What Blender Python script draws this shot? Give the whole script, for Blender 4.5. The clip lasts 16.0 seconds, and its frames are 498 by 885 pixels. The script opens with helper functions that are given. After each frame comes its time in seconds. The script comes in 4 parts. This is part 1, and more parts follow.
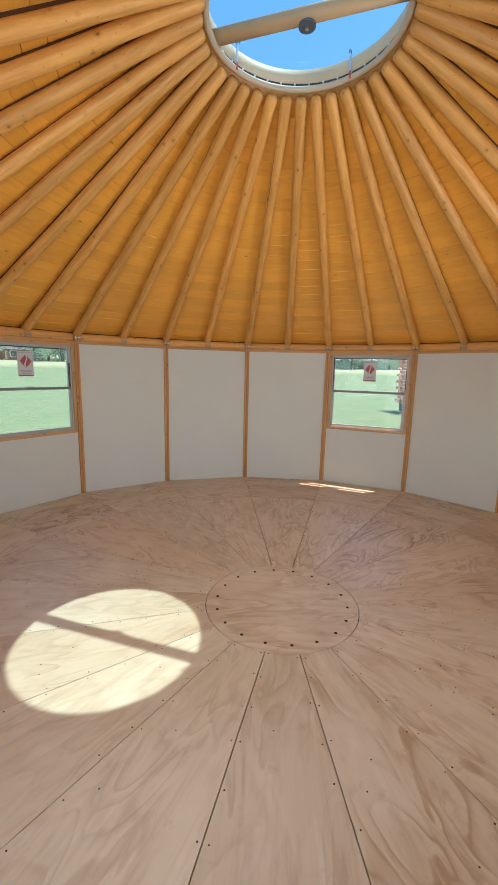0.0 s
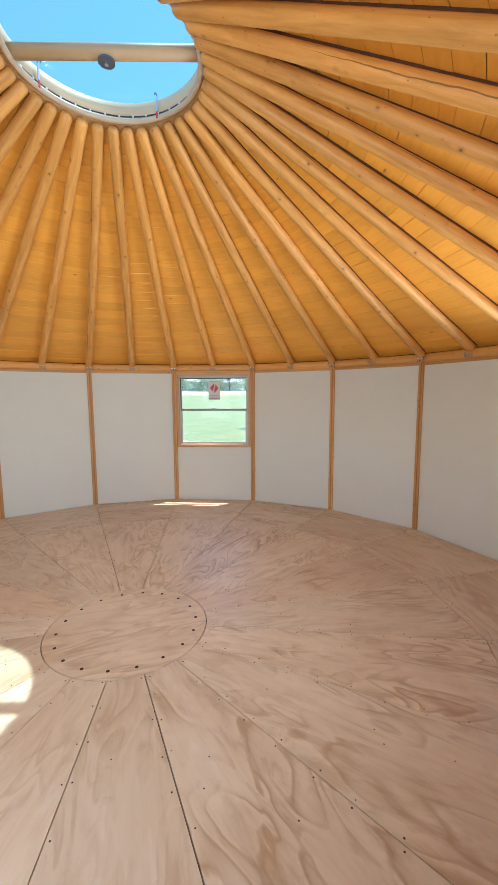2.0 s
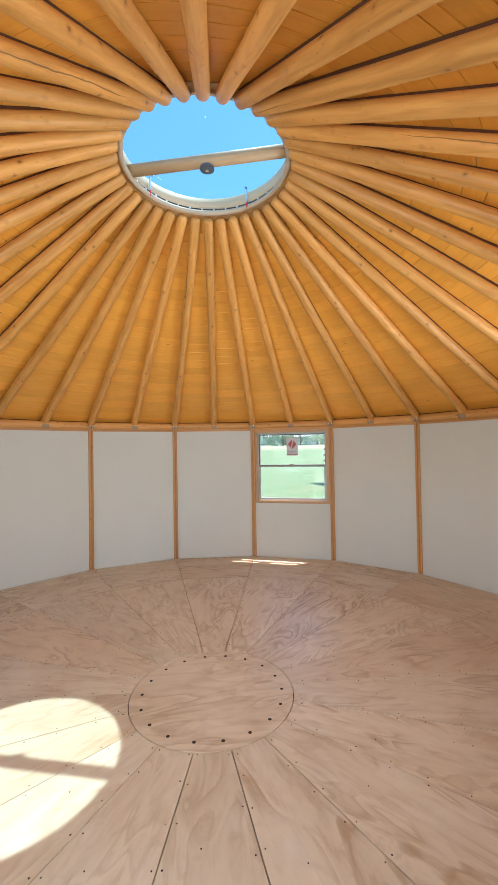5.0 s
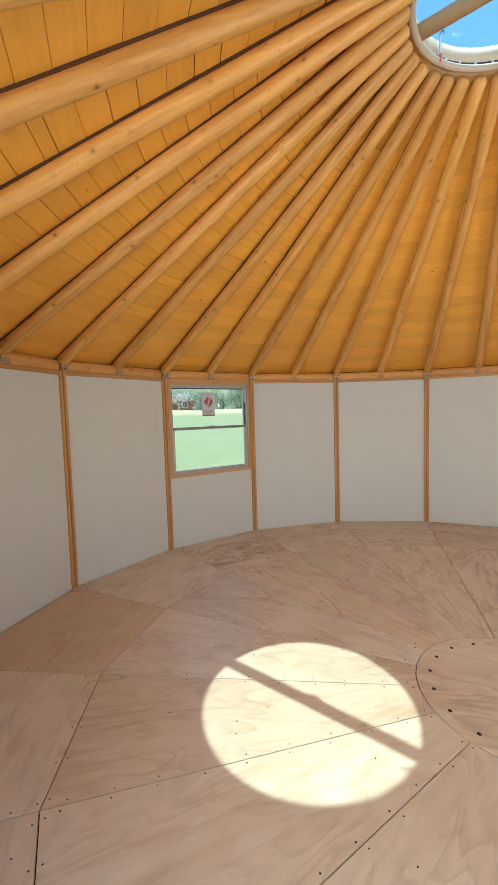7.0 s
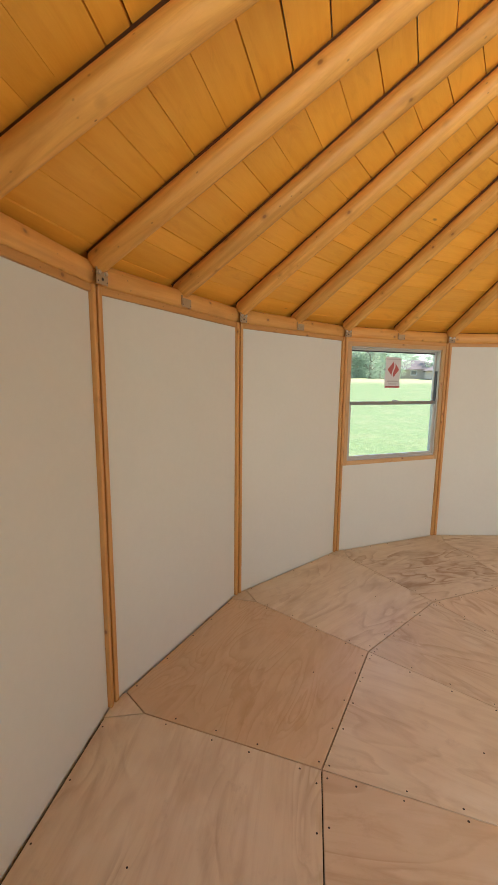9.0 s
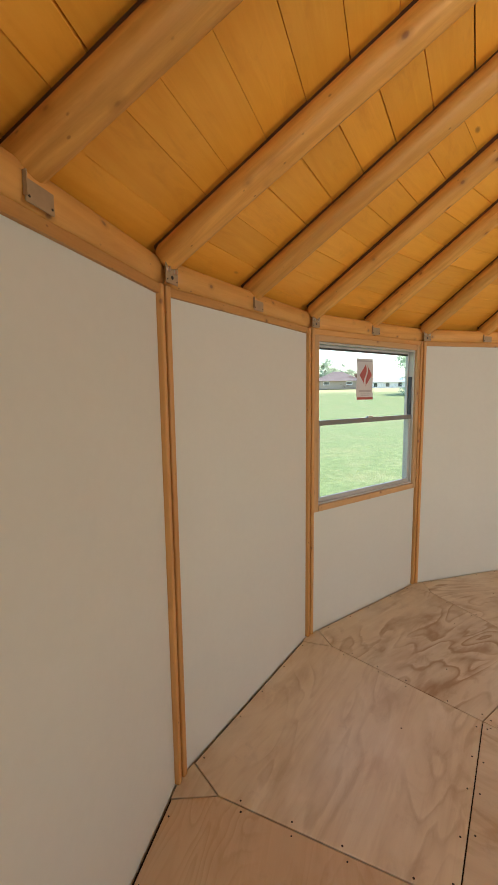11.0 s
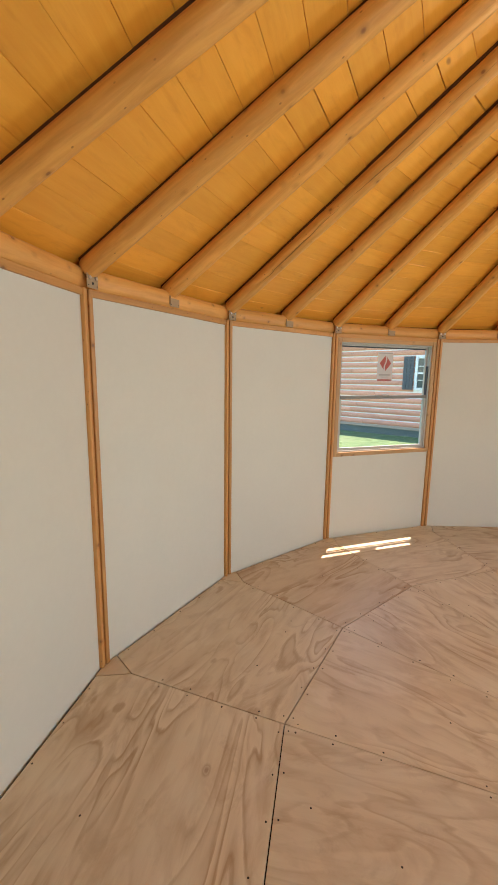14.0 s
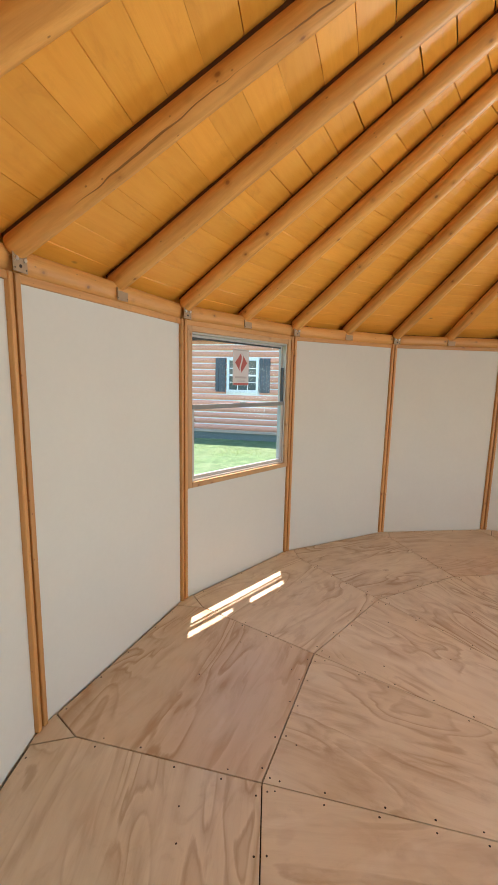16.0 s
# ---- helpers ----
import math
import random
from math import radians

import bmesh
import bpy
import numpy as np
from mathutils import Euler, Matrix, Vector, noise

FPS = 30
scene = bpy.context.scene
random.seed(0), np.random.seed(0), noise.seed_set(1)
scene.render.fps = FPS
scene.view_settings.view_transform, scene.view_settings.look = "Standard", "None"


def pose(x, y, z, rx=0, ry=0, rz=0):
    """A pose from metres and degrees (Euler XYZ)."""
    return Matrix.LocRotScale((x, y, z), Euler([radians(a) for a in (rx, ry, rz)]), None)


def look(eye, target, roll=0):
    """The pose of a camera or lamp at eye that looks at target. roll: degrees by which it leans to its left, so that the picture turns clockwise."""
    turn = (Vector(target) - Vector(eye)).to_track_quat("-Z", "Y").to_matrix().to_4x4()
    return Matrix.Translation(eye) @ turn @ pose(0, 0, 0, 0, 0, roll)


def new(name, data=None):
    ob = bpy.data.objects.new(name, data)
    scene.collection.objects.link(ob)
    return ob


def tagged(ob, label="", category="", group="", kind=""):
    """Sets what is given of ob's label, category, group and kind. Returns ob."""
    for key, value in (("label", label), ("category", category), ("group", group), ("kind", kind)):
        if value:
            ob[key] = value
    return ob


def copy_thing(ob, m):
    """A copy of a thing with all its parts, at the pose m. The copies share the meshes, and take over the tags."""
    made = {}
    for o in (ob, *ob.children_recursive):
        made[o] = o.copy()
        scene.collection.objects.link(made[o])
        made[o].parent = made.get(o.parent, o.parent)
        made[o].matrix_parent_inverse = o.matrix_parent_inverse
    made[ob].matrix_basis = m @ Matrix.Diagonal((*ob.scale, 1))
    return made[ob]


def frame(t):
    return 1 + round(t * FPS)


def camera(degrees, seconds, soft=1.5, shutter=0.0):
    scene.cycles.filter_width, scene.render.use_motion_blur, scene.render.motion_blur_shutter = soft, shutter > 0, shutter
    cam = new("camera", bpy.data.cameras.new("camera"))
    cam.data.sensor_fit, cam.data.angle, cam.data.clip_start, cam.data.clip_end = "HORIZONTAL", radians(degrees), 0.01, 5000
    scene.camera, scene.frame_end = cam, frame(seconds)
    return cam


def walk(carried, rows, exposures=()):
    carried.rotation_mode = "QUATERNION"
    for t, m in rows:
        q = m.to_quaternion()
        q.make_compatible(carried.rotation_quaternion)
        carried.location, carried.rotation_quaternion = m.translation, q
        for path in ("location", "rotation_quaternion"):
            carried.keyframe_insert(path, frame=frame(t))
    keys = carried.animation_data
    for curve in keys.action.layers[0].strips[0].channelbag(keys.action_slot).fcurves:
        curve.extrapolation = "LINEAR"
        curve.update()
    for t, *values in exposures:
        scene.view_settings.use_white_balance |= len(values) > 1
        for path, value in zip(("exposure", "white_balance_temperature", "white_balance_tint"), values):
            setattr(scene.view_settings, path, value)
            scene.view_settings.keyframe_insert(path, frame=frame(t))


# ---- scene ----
cam = camera(63.73, 16.0, soft=1.0)
PATH = [
    (0.0, pose(0.890, -2.623, 1.674, 79.89, -1.35, 24.74)),
    (0.5, pose(0.988, -2.617, 1.681, 80.31, -1.46, 16.60)),
    (1.0, pose(1.060, -2.612, 1.666, 81.81, -1.21, 9.51)),
    (1.5, pose(1.108, -2.607, 1.630, 82.89, -0.63, 4.42)),
    (2.0, pose(1.135, -2.640, 1.632, 83.24, 0.32, 5.48)),
    (2.5, pose(1.086, -2.639, 1.621, 83.93, 1.25, 10.29)),
    (3.0, pose(1.054, -2.634, 1.611, 84.18, 1.40, 13.10)),
    (3.2, pose(1.048, -2.635, 1.621, 83.99, 1.18, 13.20)),
    (5.5, pose(1.003, -2.683, 1.660, 93.69, 0.77, 15.91)),
    (6.0, pose(0.930, -2.709, 1.597, 95.15, 0.70, 17.57)),
    (6.5, pose(0.734, -2.629, 1.533, 90.43, 0.04, 30.05)),
    (7.0, pose(0.463, -2.551, 1.573, 85.82, 1.65, 45.48)),
    (7.5, pose(0.176, -2.514, 1.550, 80.85, 2.98, 56.59)),
    (8.0, pose(-0.209, -2.605, 1.600, 80.98, 0.95, 60.64)),
    (8.2, pose(-0.310, -2.614, 1.589, 81.42, 0.37, 63.98)),
    (10.3, pose(-1.699, -2.377, 1.603, 81.81, -2.31, 48.56)),
    (10.5, pose(-1.798, -2.286, 1.601, 82.47, -0.57, 50.24)),
    (11.0, pose(-2.016, -2.056, 1.599, 83.19, 0.75, 44.45)),
    (11.5, pose(-2.206, -1.702, 1.591, 81.38, -1.32, 26.54)),
    (12.0, pose(-2.337, -1.316, 1.592, 80.27, -2.94, 11.66)),
    (12.5, pose(-2.452, -0.926, 1.597, 82.33, -0.44, 9.55)),
    (13.0, pose(-2.544, -0.566, 1.588, 80.33, -1.71, -4.14)),
    (13.5, pose(-2.610, -0.268, 1.591, 80.49, -3.19, -15.61)),
    (14.0, pose(-2.591, 0.105, 1.594, 80.63, -0.76, -18.95)),
    (14.5, pose(-2.584, 0.396, 1.597, 81.83, -0.04, -24.88)),
    (15.0, pose(-2.569, 0.705, 1.601, 81.38, -1.67, -35.31)),
    (15.5, pose(-2.473, 0.985, 1.600, 79.78, -2.51, -41.90)),
    (16.0, pose(-2.303, 1.246, 1.602, 81.24, -1.22, -46.82)),
]
walk(cam, PATH, [(0, 1.34, 5700, 9), (0.5, 1.32, 5700, 9), (1, 1.62, 5600, 9), (1.5, 1.78, 5550, 9), (3, 1.64, 5550, 9), (5.5, 1.68, 5550, 9), (6.5, 1.55, 5500, 8), (7.5, 1.58, 6150, 9), (8.2, 1.85, 6350, 9), (10.5, 1.56, 6450, 9), (11, 1.56, 6500, 9), (12, 1.24, 6550, 10), (12.5, 0.74, 6250, 12), (13, 0.84, 6500, 11), (13.5, 1.81, 6350, 8), (14, 1.79, 6250, 7), (14.5, 2.06, 5750, 7), (15, 1.95, 5850, 7), (16, 1.85, 5900, 8)])

# ---- light ----
SUN = Vector((0.81, 0.905, 3.697)).normalized()
world = bpy.data.worlds.new("sky")
scene.world = world
world.use_nodes = True
wn = world.node_tree.nodes
sky = wn.new("ShaderNodeTexSky")
sky.sky_type = "NISHITA"
sky.sun_disc = False
sky.sun_elevation = math.asin(SUN.z)
sky.sun_rotation = math.atan2(SUN.x, SUN.y)
sky.air_density = 1.2
sky.ozone_density = 1.0
sky.dust_density = 0.2
wn["Background"].inputs["Strength"].default_value = 0.15
world.node_tree.links.new(sky.outputs["Color"], wn["Background"].inputs["Color"])
lamp = bpy.data.lights.new("sun", "SUN")
lamp.energy = 4.2
lamp.angle = radians(0.53)
lamp.color = (1.0, 0.77, 0.66)
sun = new("sun", lamp)
sun.matrix_world = look(SUN * 60, (0, 0, 0))
# fill lamps added at unseen, assumed openings: (panel, width, height, middle, watts, upward aim)
FILL_LAMPS = [(4, 0.98, 1.0, 1.40, 13.5, 1.25), (8, 0.98, 1.0, 1.40, 8.5, 0.4), (-8, 0.98, 1.0, 1.40, 3.8, 0.6), (9, 0.92, 1.85, 0.98, 6.2, 0.6)]
for k, w, h, z, watts, lift in FILL_LAMPS:
    al = bpy.data.lights.new("opening_fill", "AREA")
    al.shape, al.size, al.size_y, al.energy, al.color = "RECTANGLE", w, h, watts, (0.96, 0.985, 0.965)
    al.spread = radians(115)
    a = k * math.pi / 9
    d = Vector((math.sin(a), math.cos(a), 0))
    new("opening_fill", al).matrix_world = look(d * 3.49 + Vector((0, 0, z)), Vector((0, 0, z + lift)))

# ---- sizes ----
STEP = math.pi / 9              # one of eighteen wall panels
R_POST = 3.513                  # corner radius of the inner wall faces
AP = R_POST * math.cos(STEP / 2)
HALF = R_POST * math.sin(STEP / 2)
WALL_T = 0.09
TOP = 1.998                     # top of the posts
R_NODE = 2.463                  # where the floor's rings of sheets meet
DISC = (0.009, -0.045, 0.556)   # hub of the floor: centre and radius
SLOPE = 0.5519                  # of the roof boards
RAFTER_SLOPE = 0.5544
GROUND = -0.48
PITCH = math.atan(SLOPE)
R_PITCH = math.atan(RAFTER_SLOPE)


def deck_z(r):
    return 2.194 + (3.4 - r) * SLOPE


def rafter_z(r):
    return 2.129 + (3.4 - r) * RAFTER_SLOPE


def panel_pose(k, y=0.0):
    """Frame of panel k: x to the right seen from inside, y outward from the wall's inner face, z up."""
    return Matrix.Rotation(-k * STEP, 4, "Z") @ Matrix.Translation((0, AP + y, 0))


def radial(deg, r=0.0, z=0.0):
    """Frame at a compass angle from +y, clockwise; y outward."""
    return Matrix.Rotation(-radians(deg), 4, "Z") @ Matrix.Translation((0, r, z))


# ---- materials ----
def node_material(name):
    m = bpy.data.materials.new(name)
    m.use_nodes = True
    nt = m.node_tree
    return m, nt, nt.nodes["Principled BSDF"]


def link(nt, a, b):
    nt.links.new(a, b)


def coords(nt, kind="Object", scale=(1, 1, 1), shuffle=0.0):
    """Mapped texture coordinates, shifted from object to object."""
    tc = nt.nodes.new("ShaderNodeTexCoord")
    mp = nt.nodes.new("ShaderNodeMapping")
    mp.inputs["Scale"].default_value = scale
    link(nt, tc.outputs[kind], mp.inputs["Vector"])
    if shuffle:
        info = nt.nodes.new("ShaderNodeObjectInfo")
        mul = nt.nodes.new("ShaderNodeVectorMath")
        mul.operation = "SCALE"
        mul.inputs[0].default_value = (1.0, 0.73, 0.39)
        sc = nt.nodes.new("ShaderNodeMath")
        sc.operation = "MULTIPLY"
        sc.inputs[1].default_value = shuffle
        link(nt, info.outputs["Random"], sc.inputs[0])
        link(nt, sc.outputs[0], mul.inputs["Scale"])
        link(nt, mul.outputs[0], mp.inputs["Location"])
    return mp.outputs["Vector"]


def noise_tex(nt, vec, scale, detail=4, rough=0.55, distort=0.0):
    n = nt.nodes.new("ShaderNodeTexNoise")
    n.inputs["Scale"].default_value = scale
    n.inputs["Detail"].default_value = detail
    n.inputs["Roughness"].default_value = rough
    n.inputs["Distortion"].default_value = distort
    link(nt, vec, n.inputs["Vector"])
    return n.outputs["Fac"]


def math_node(nt, op, a, b=None, c=None):
    n = nt.nodes.new("ShaderNodeMath")
    n.operation = op
    for i, v in enumerate((a, b, c)):
        if v is None:
            continue
        if isinstance(v, (int, float)):
            n.inputs[i].default_value = v
        else:
            link(nt, v, n.inputs[i])
    return n.outputs[0]


def ramp(nt, fac, stops):
    n = nt.nodes.new("ShaderNodeValToRGB")
    while len(n.color_ramp.elements) < len(stops):
        n.color_ramp.elements.new(0.5)
    for e, (p, c) in zip(n.color_ramp.elements, stops):
        e.position = p
        e.color = (*c, 1) if len(c) == 3 else c
    link(nt, fac, n.inputs["Fac"])
    return n.outputs["Color"]


def mix(nt, fac, a, b, mode="MIX"):
    n = nt.nodes.new("ShaderNodeMix")
    n.data_type = "RGBA"
    n.blend_type = mode
    for s, v in ((n.inputs[0], fac), (n.inputs[6], a), (n.inputs[7], b)):
        if isinstance(v, (int, float)):
            s.default_value = v
        elif isinstance(v, tuple):
            s.default_value = (*v, 1)
        else:
            link(nt, v, s)
    return n.outputs[2]


def bump(nt, bsdf, height, strength=0.3, distance=0.002):
    n = nt.nodes.new("ShaderNodeBump")
    n.inputs["Strength"].default_value = strength
    n.inputs["Distance"].default_value = distance
    link(nt, height, n.inputs["Height"])
    link(nt, n.outputs["Normal"], bsdf.inputs["Normal"])


def varied(nt, col, low, high, source="Random"):
    """Lightens or darkens from piece to piece."""
    if source == "Random":
        v = nt.nodes.new("ShaderNodeObjectInfo").outputs["Random"]
    else:
        v = nt.nodes.new("ShaderNodeNewGeometry").outputs["Random Per Island"]
    f = math_node(nt, "MULTIPLY_ADD", v, high - low, low)
    n = nt.nodes.new("ShaderNodeVectorMath")
    n.operation = "SCALE"
    link(nt, col, n.inputs[0])
    link(nt, f, n.inputs["Scale"])
    return n.outputs[0]


def log_wood(name, light, dark, knot, cracks=True, low=0.86, high=1.12, rough=0.5):
    """Peeled and oiled round wood, grain along local x."""
    m, nt, b = node_material(name)
    v = coords(nt, "Object", (0.9, 9, 9), 37)
    g = noise_tex(nt, v, 3.0, 6, 0.62, 0.6)
    fine = noise_tex(nt, coords(nt, "Object", (3, 60, 60), 11), 3.0, 3)
    blot = noise_tex(nt, coords(nt, "Object", (1.2, 1.6, 1.6), 23), 2.2, 4)
    col = ramp(nt, g, [(0.3, dark), (0.62, light)])
    col = mix(nt, math_node(nt, "MULTIPLY", blot, 0.45), col, tuple(c * 0.72 for c in light))
    warp = nt.nodes.new("ShaderNodeTexNoise")
    warp.inputs["Scale"].default_value = 9.0
    link(nt, coords(nt, "Object", (1, 1, 1), 13), warp.inputs["Vector"])
    def wavy(vec, amount):
        off = nt.nodes.new("ShaderNodeVectorMath")
        off.operation = "MULTIPLY_ADD"
        link(nt, warp.outputs["Color"], off.inputs[0])
        off.inputs[1].default_value = (amount, amount, amount)
        link(nt, vec, off.inputs[2])
        return off.outputs[0]
    # round knots with a soft halo, and pin holes
    vo = nt.nodes.new("ShaderNodeTexVoronoi")
    vo.inputs["Scale"].default_value = 1.0
    link(nt, wavy(coords(nt, "Object", (8.0, 11, 11), 61), 0.12), vo.inputs["Vector"])
    halo = ramp(nt, vo.outputs["Distance"], [(0.05, (0.55, 0.55, 0.55)), (0.22, (0, 0, 0))])
    col = mix(nt, halo, col, tuple(c * 0.62 for c in dark))
    k = ramp(nt, vo.outputs["Distance"], [(0.05, (1, 1, 1)), (0.10, (0, 0, 0))])
    col = mix(nt, k, col, knot)
    pin = nt.nodes.new("ShaderNodeTexVoronoi")
    pin.inputs["Scale"].default_value = 1.0
    link(nt, coords(nt, "Object", (16, 26, 26), 17), pin.inputs["Vector"])
    kp = ramp(nt, pin.outputs["Distance"], [(0.045, (0.8, 0.8, 0.8)), (0.10, (0, 0, 0))])
    col = mix(nt, kp, col, knot)
    stripe = noise_tex(nt, coords(nt, "Object", (0.35, 16, 16), 67), 2.0, 3, 0.5, 0.3)
    col = mix(nt, ramp(nt, stripe, [(0.55, (0, 0, 0)), (0.78, (0.4, 0.4, 0.4))]), col, tuple(c * 0.7 for c in dark))
    height = math_node(nt, "ADD", g, math_node(nt, "MULTIPLY", fine, 0.4))
    if cracks:
        # drying checks: a thin wandering line along the log that tapers out
        sep = nt.nodes.new("ShaderNodeSeparateXYZ")
        link(nt, nt.nodes.new("ShaderNodeTexCoord").outputs["Object"], sep.inputs[0])
        turn = math_node(nt, "ARCTAN2", sep.outputs["Y"], sep.outputs["Z"])
        pick = nt.nodes.new("ShaderNodeObjectInfo").outputs["Random"]
        aim = math_node(nt, "MULTIPLY_ADD", math_node(nt, "FRACT", math_node(nt, "MULTIPLY", pick, 5.3)), 5.4, -2.7)
        sway = noise_tex(nt, coords(nt, "Object", (1.2, 0, 0), 47), 1.4, 4, 0.6)
        gap = math_node(nt, "ABSOLUTE", math_node(nt, "SUBTRACT", turn, math_node(nt, "MULTIPLY_ADD", sway, 1.3, math_node(nt, "ADD", aim, -0.65))))
        gate = noise_tex(nt, coords(nt, "Object", (0.8, 0, 0), 71), 1.4, 2)
        width = math_node(nt, "MULTIPLY", math_node(nt, "SUBTRACT", gate, 0.47), 0.55)
        line = ramp(nt, math_node(nt, "MULTIPLY", math_node(nt, "SUBTRACT", width, gap), 28.0), [(0.0, (0, 0, 0)), (0.8, (1, 1, 1))])
        col = mix(nt, math_node(nt, "MULTIPLY", line, 0.75), col, tuple(c * 0.25 for c in dark))
        height = math_node(nt, "SUBTRACT", height, line)
    col = varied(nt, col, low, high)
    link(nt, col, b.inputs["Base Color"])
    b.inputs["Roughness"].default_value = rough
    bump(nt, b, height, 0.35, 0.004)
    return m


def plywood(name, figure, bands, least=0.32, warm=0.0):
    """Sanded softwood plywood: flowing growth rings, soft stains and a few knots along local x."""
    m, nt, b = node_material(name)
    v = coords(nt, "Object", (0.95, 3.3, 1), 53)
    f = noise_tex(nt, v, 1.25, 2.0, 0.40, 0.9)
    ragged = noise_tex(nt, coords(nt, "Object", (9, 40, 1), 31), 1.6, 4, 0.6)
    f = math_node(nt, "MULTIPLY_ADD", ragged, 0.030, f)
    saw = math_node(nt, "FRACT", math_node(nt, "MULTIPLY", f, bands))
    edge = ramp(nt, saw, [(0.0, (0.75, 0.75, 0.75)), (0.10, (1.0, 1.0, 1.0)), (0.22, (0.55, 0.55, 0.55)), (0.55, (0.14, 0.14, 0.14)), (0.90, (0.0, 0.0, 0.0)), (1.0, (0.75, 0.75, 0.75))])
    where = noise_tex(nt, coords(nt, "Object", (1.1, 2.2, 1), 19), 1.7, 3)
    where = ramp(nt, where, [(0.38, (0.04, 0.04, 0.04)), (0.60, (1, 1, 1))])
    strength = math_node(nt, "FRACT", math_node(nt, "MULTIPLY", nt.nodes.new("ShaderNodeObjectInfo").outputs["Random"], 7.31))
    strength = math_node(nt, "MULTIPLY_ADD", strength, 1.05 - least, least)
    fig = math_node(nt, "MULTIPLY", math_node(nt, "MULTIPLY", edge, where), strength)
    streak = noise_tex(nt, coords(nt, "Object", (0.6, 9, 1), 43), 2.2, 5, 0.65, 0.4)
    streak = ramp(nt, streak, [(0.5, (0, 0, 0)), (0.75, (1, 1, 1))])
    fibre = noise_tex(nt, coords(nt, "Object", (5, 90, 1), 29), 2.0, 4, 0.6)
    cloud = noise_tex(nt, coords(nt, "Object", (0.8, 1.2, 1), 71), 1.3, 4)
    col = ramp(nt, cloud, [(0.28, (0.66, 0.535, 0.36)), (0.7, (0.79, 0.685, 0.505))])
    # brown stains with a ragged edge, strongest where the rings show
    blotch = noise_tex(nt, coords(nt, "Object", (1.7, 4.6, 1), 97), 1.5, 6, 0.62, 1.6)
    stain = ramp(nt, blotch, [(0.49, (0, 0, 0)), (0.62, (0.62, 0.62, 0.62)), (0.75, (0.75, 0.75, 0.75))])
    stain = math_node(nt, "MULTIPLY", stain, math_node(nt, "MULTIPLY_ADD", math_node(nt, "MULTIPLY", where, strength), 0.75, 0.25))
    col = mix(nt, math_node(nt, "MULTIPLY", stain, min(1.0, 0.35 + figure * 0.6)), col, (0.43, 0.285, 0.16))
    pale = noise_tex(nt, coords(nt, "Object", (1.9, 4.5, 1), 37), 1.9, 3, 0.5, 0.8)
    col = mix(nt, ramp(nt, pale, [(0.54, (0, 0, 0)), (0.70, (0.5, 0.5, 0.5))]), col, (0.81, 0.715, 0.56))
    col = mix(nt, math_node(nt, "MULTIPLY", streak, 0.30), col, (0.46, 0.30, 0.16))
    col = mix(nt, math_node(nt, "MULTIPLY", fig, figure), col, (0.37, 0.225, 0.105))
    col = mix(nt, math_node(nt, "MULTIPLY", fibre, 0.20), col, (0.50, 0.34, 0.21))
    knots = nt.nodes.new("ShaderNodeTexVoronoi")
    knots.inputs["Scale"].default_value = 1.0
    link(nt, coords(nt, "Object", (1.5, 2.4, 0.01), 83), knots.inputs["Vector"])
    ringed = math_node(nt, "MULTIPLY_ADD", ragged, 0.016, knots.outputs["Distance"])
    k = ramp(nt, ringed, [(0.018, (0.9, 0.9, 0.9)), (0.034, (0.25, 0.25, 0.25)), (0.040, (0.6, 0.6, 0.6)), (0.06, (0, 0, 0))])
    col = mix(nt, math_node(nt, "MULTIPLY", k, 0.7), col, (0.27, 0.14, 0.07))
    dirt = noise_tex(nt, coords(nt, "Object", (1, 1, 1), 5), 9.0, 5, 0.7)
    col = mix(nt, ramp(nt, dirt, [(0.60, (0, 0, 0)), (0.80, (0.35, 0.35, 0.35))]), col, (0.33, 0.22, 0.15))
    odd = math_node(nt, "FRACT", math_node(nt, "MULTIPLY", nt.nodes.new("ShaderNodeObjectInfo").outputs["Random"], 3.77))
    col = mix(nt, math_node(nt, "MULTIPLY", math_node(nt, "GREATER_THAN", odd, 0.88), 0.25), col, (0.60, 0.38, 0.20))
    if warm:
        col = mix(nt, warm, col, (0.50, 0.27, 0.10))
    col = varied(nt, col, 0.92, 1.05)
    link(nt, col, b.inputs["Base Color"])
    r = math_node(nt, "MULTIPLY_ADD", fibre, 0.2, 0.30)
    link(nt, r, b.inputs["Roughness"])
    bump(nt, b, math_node(nt, "ADD", fibre, fig), 0.18, 0.0015)
    return m


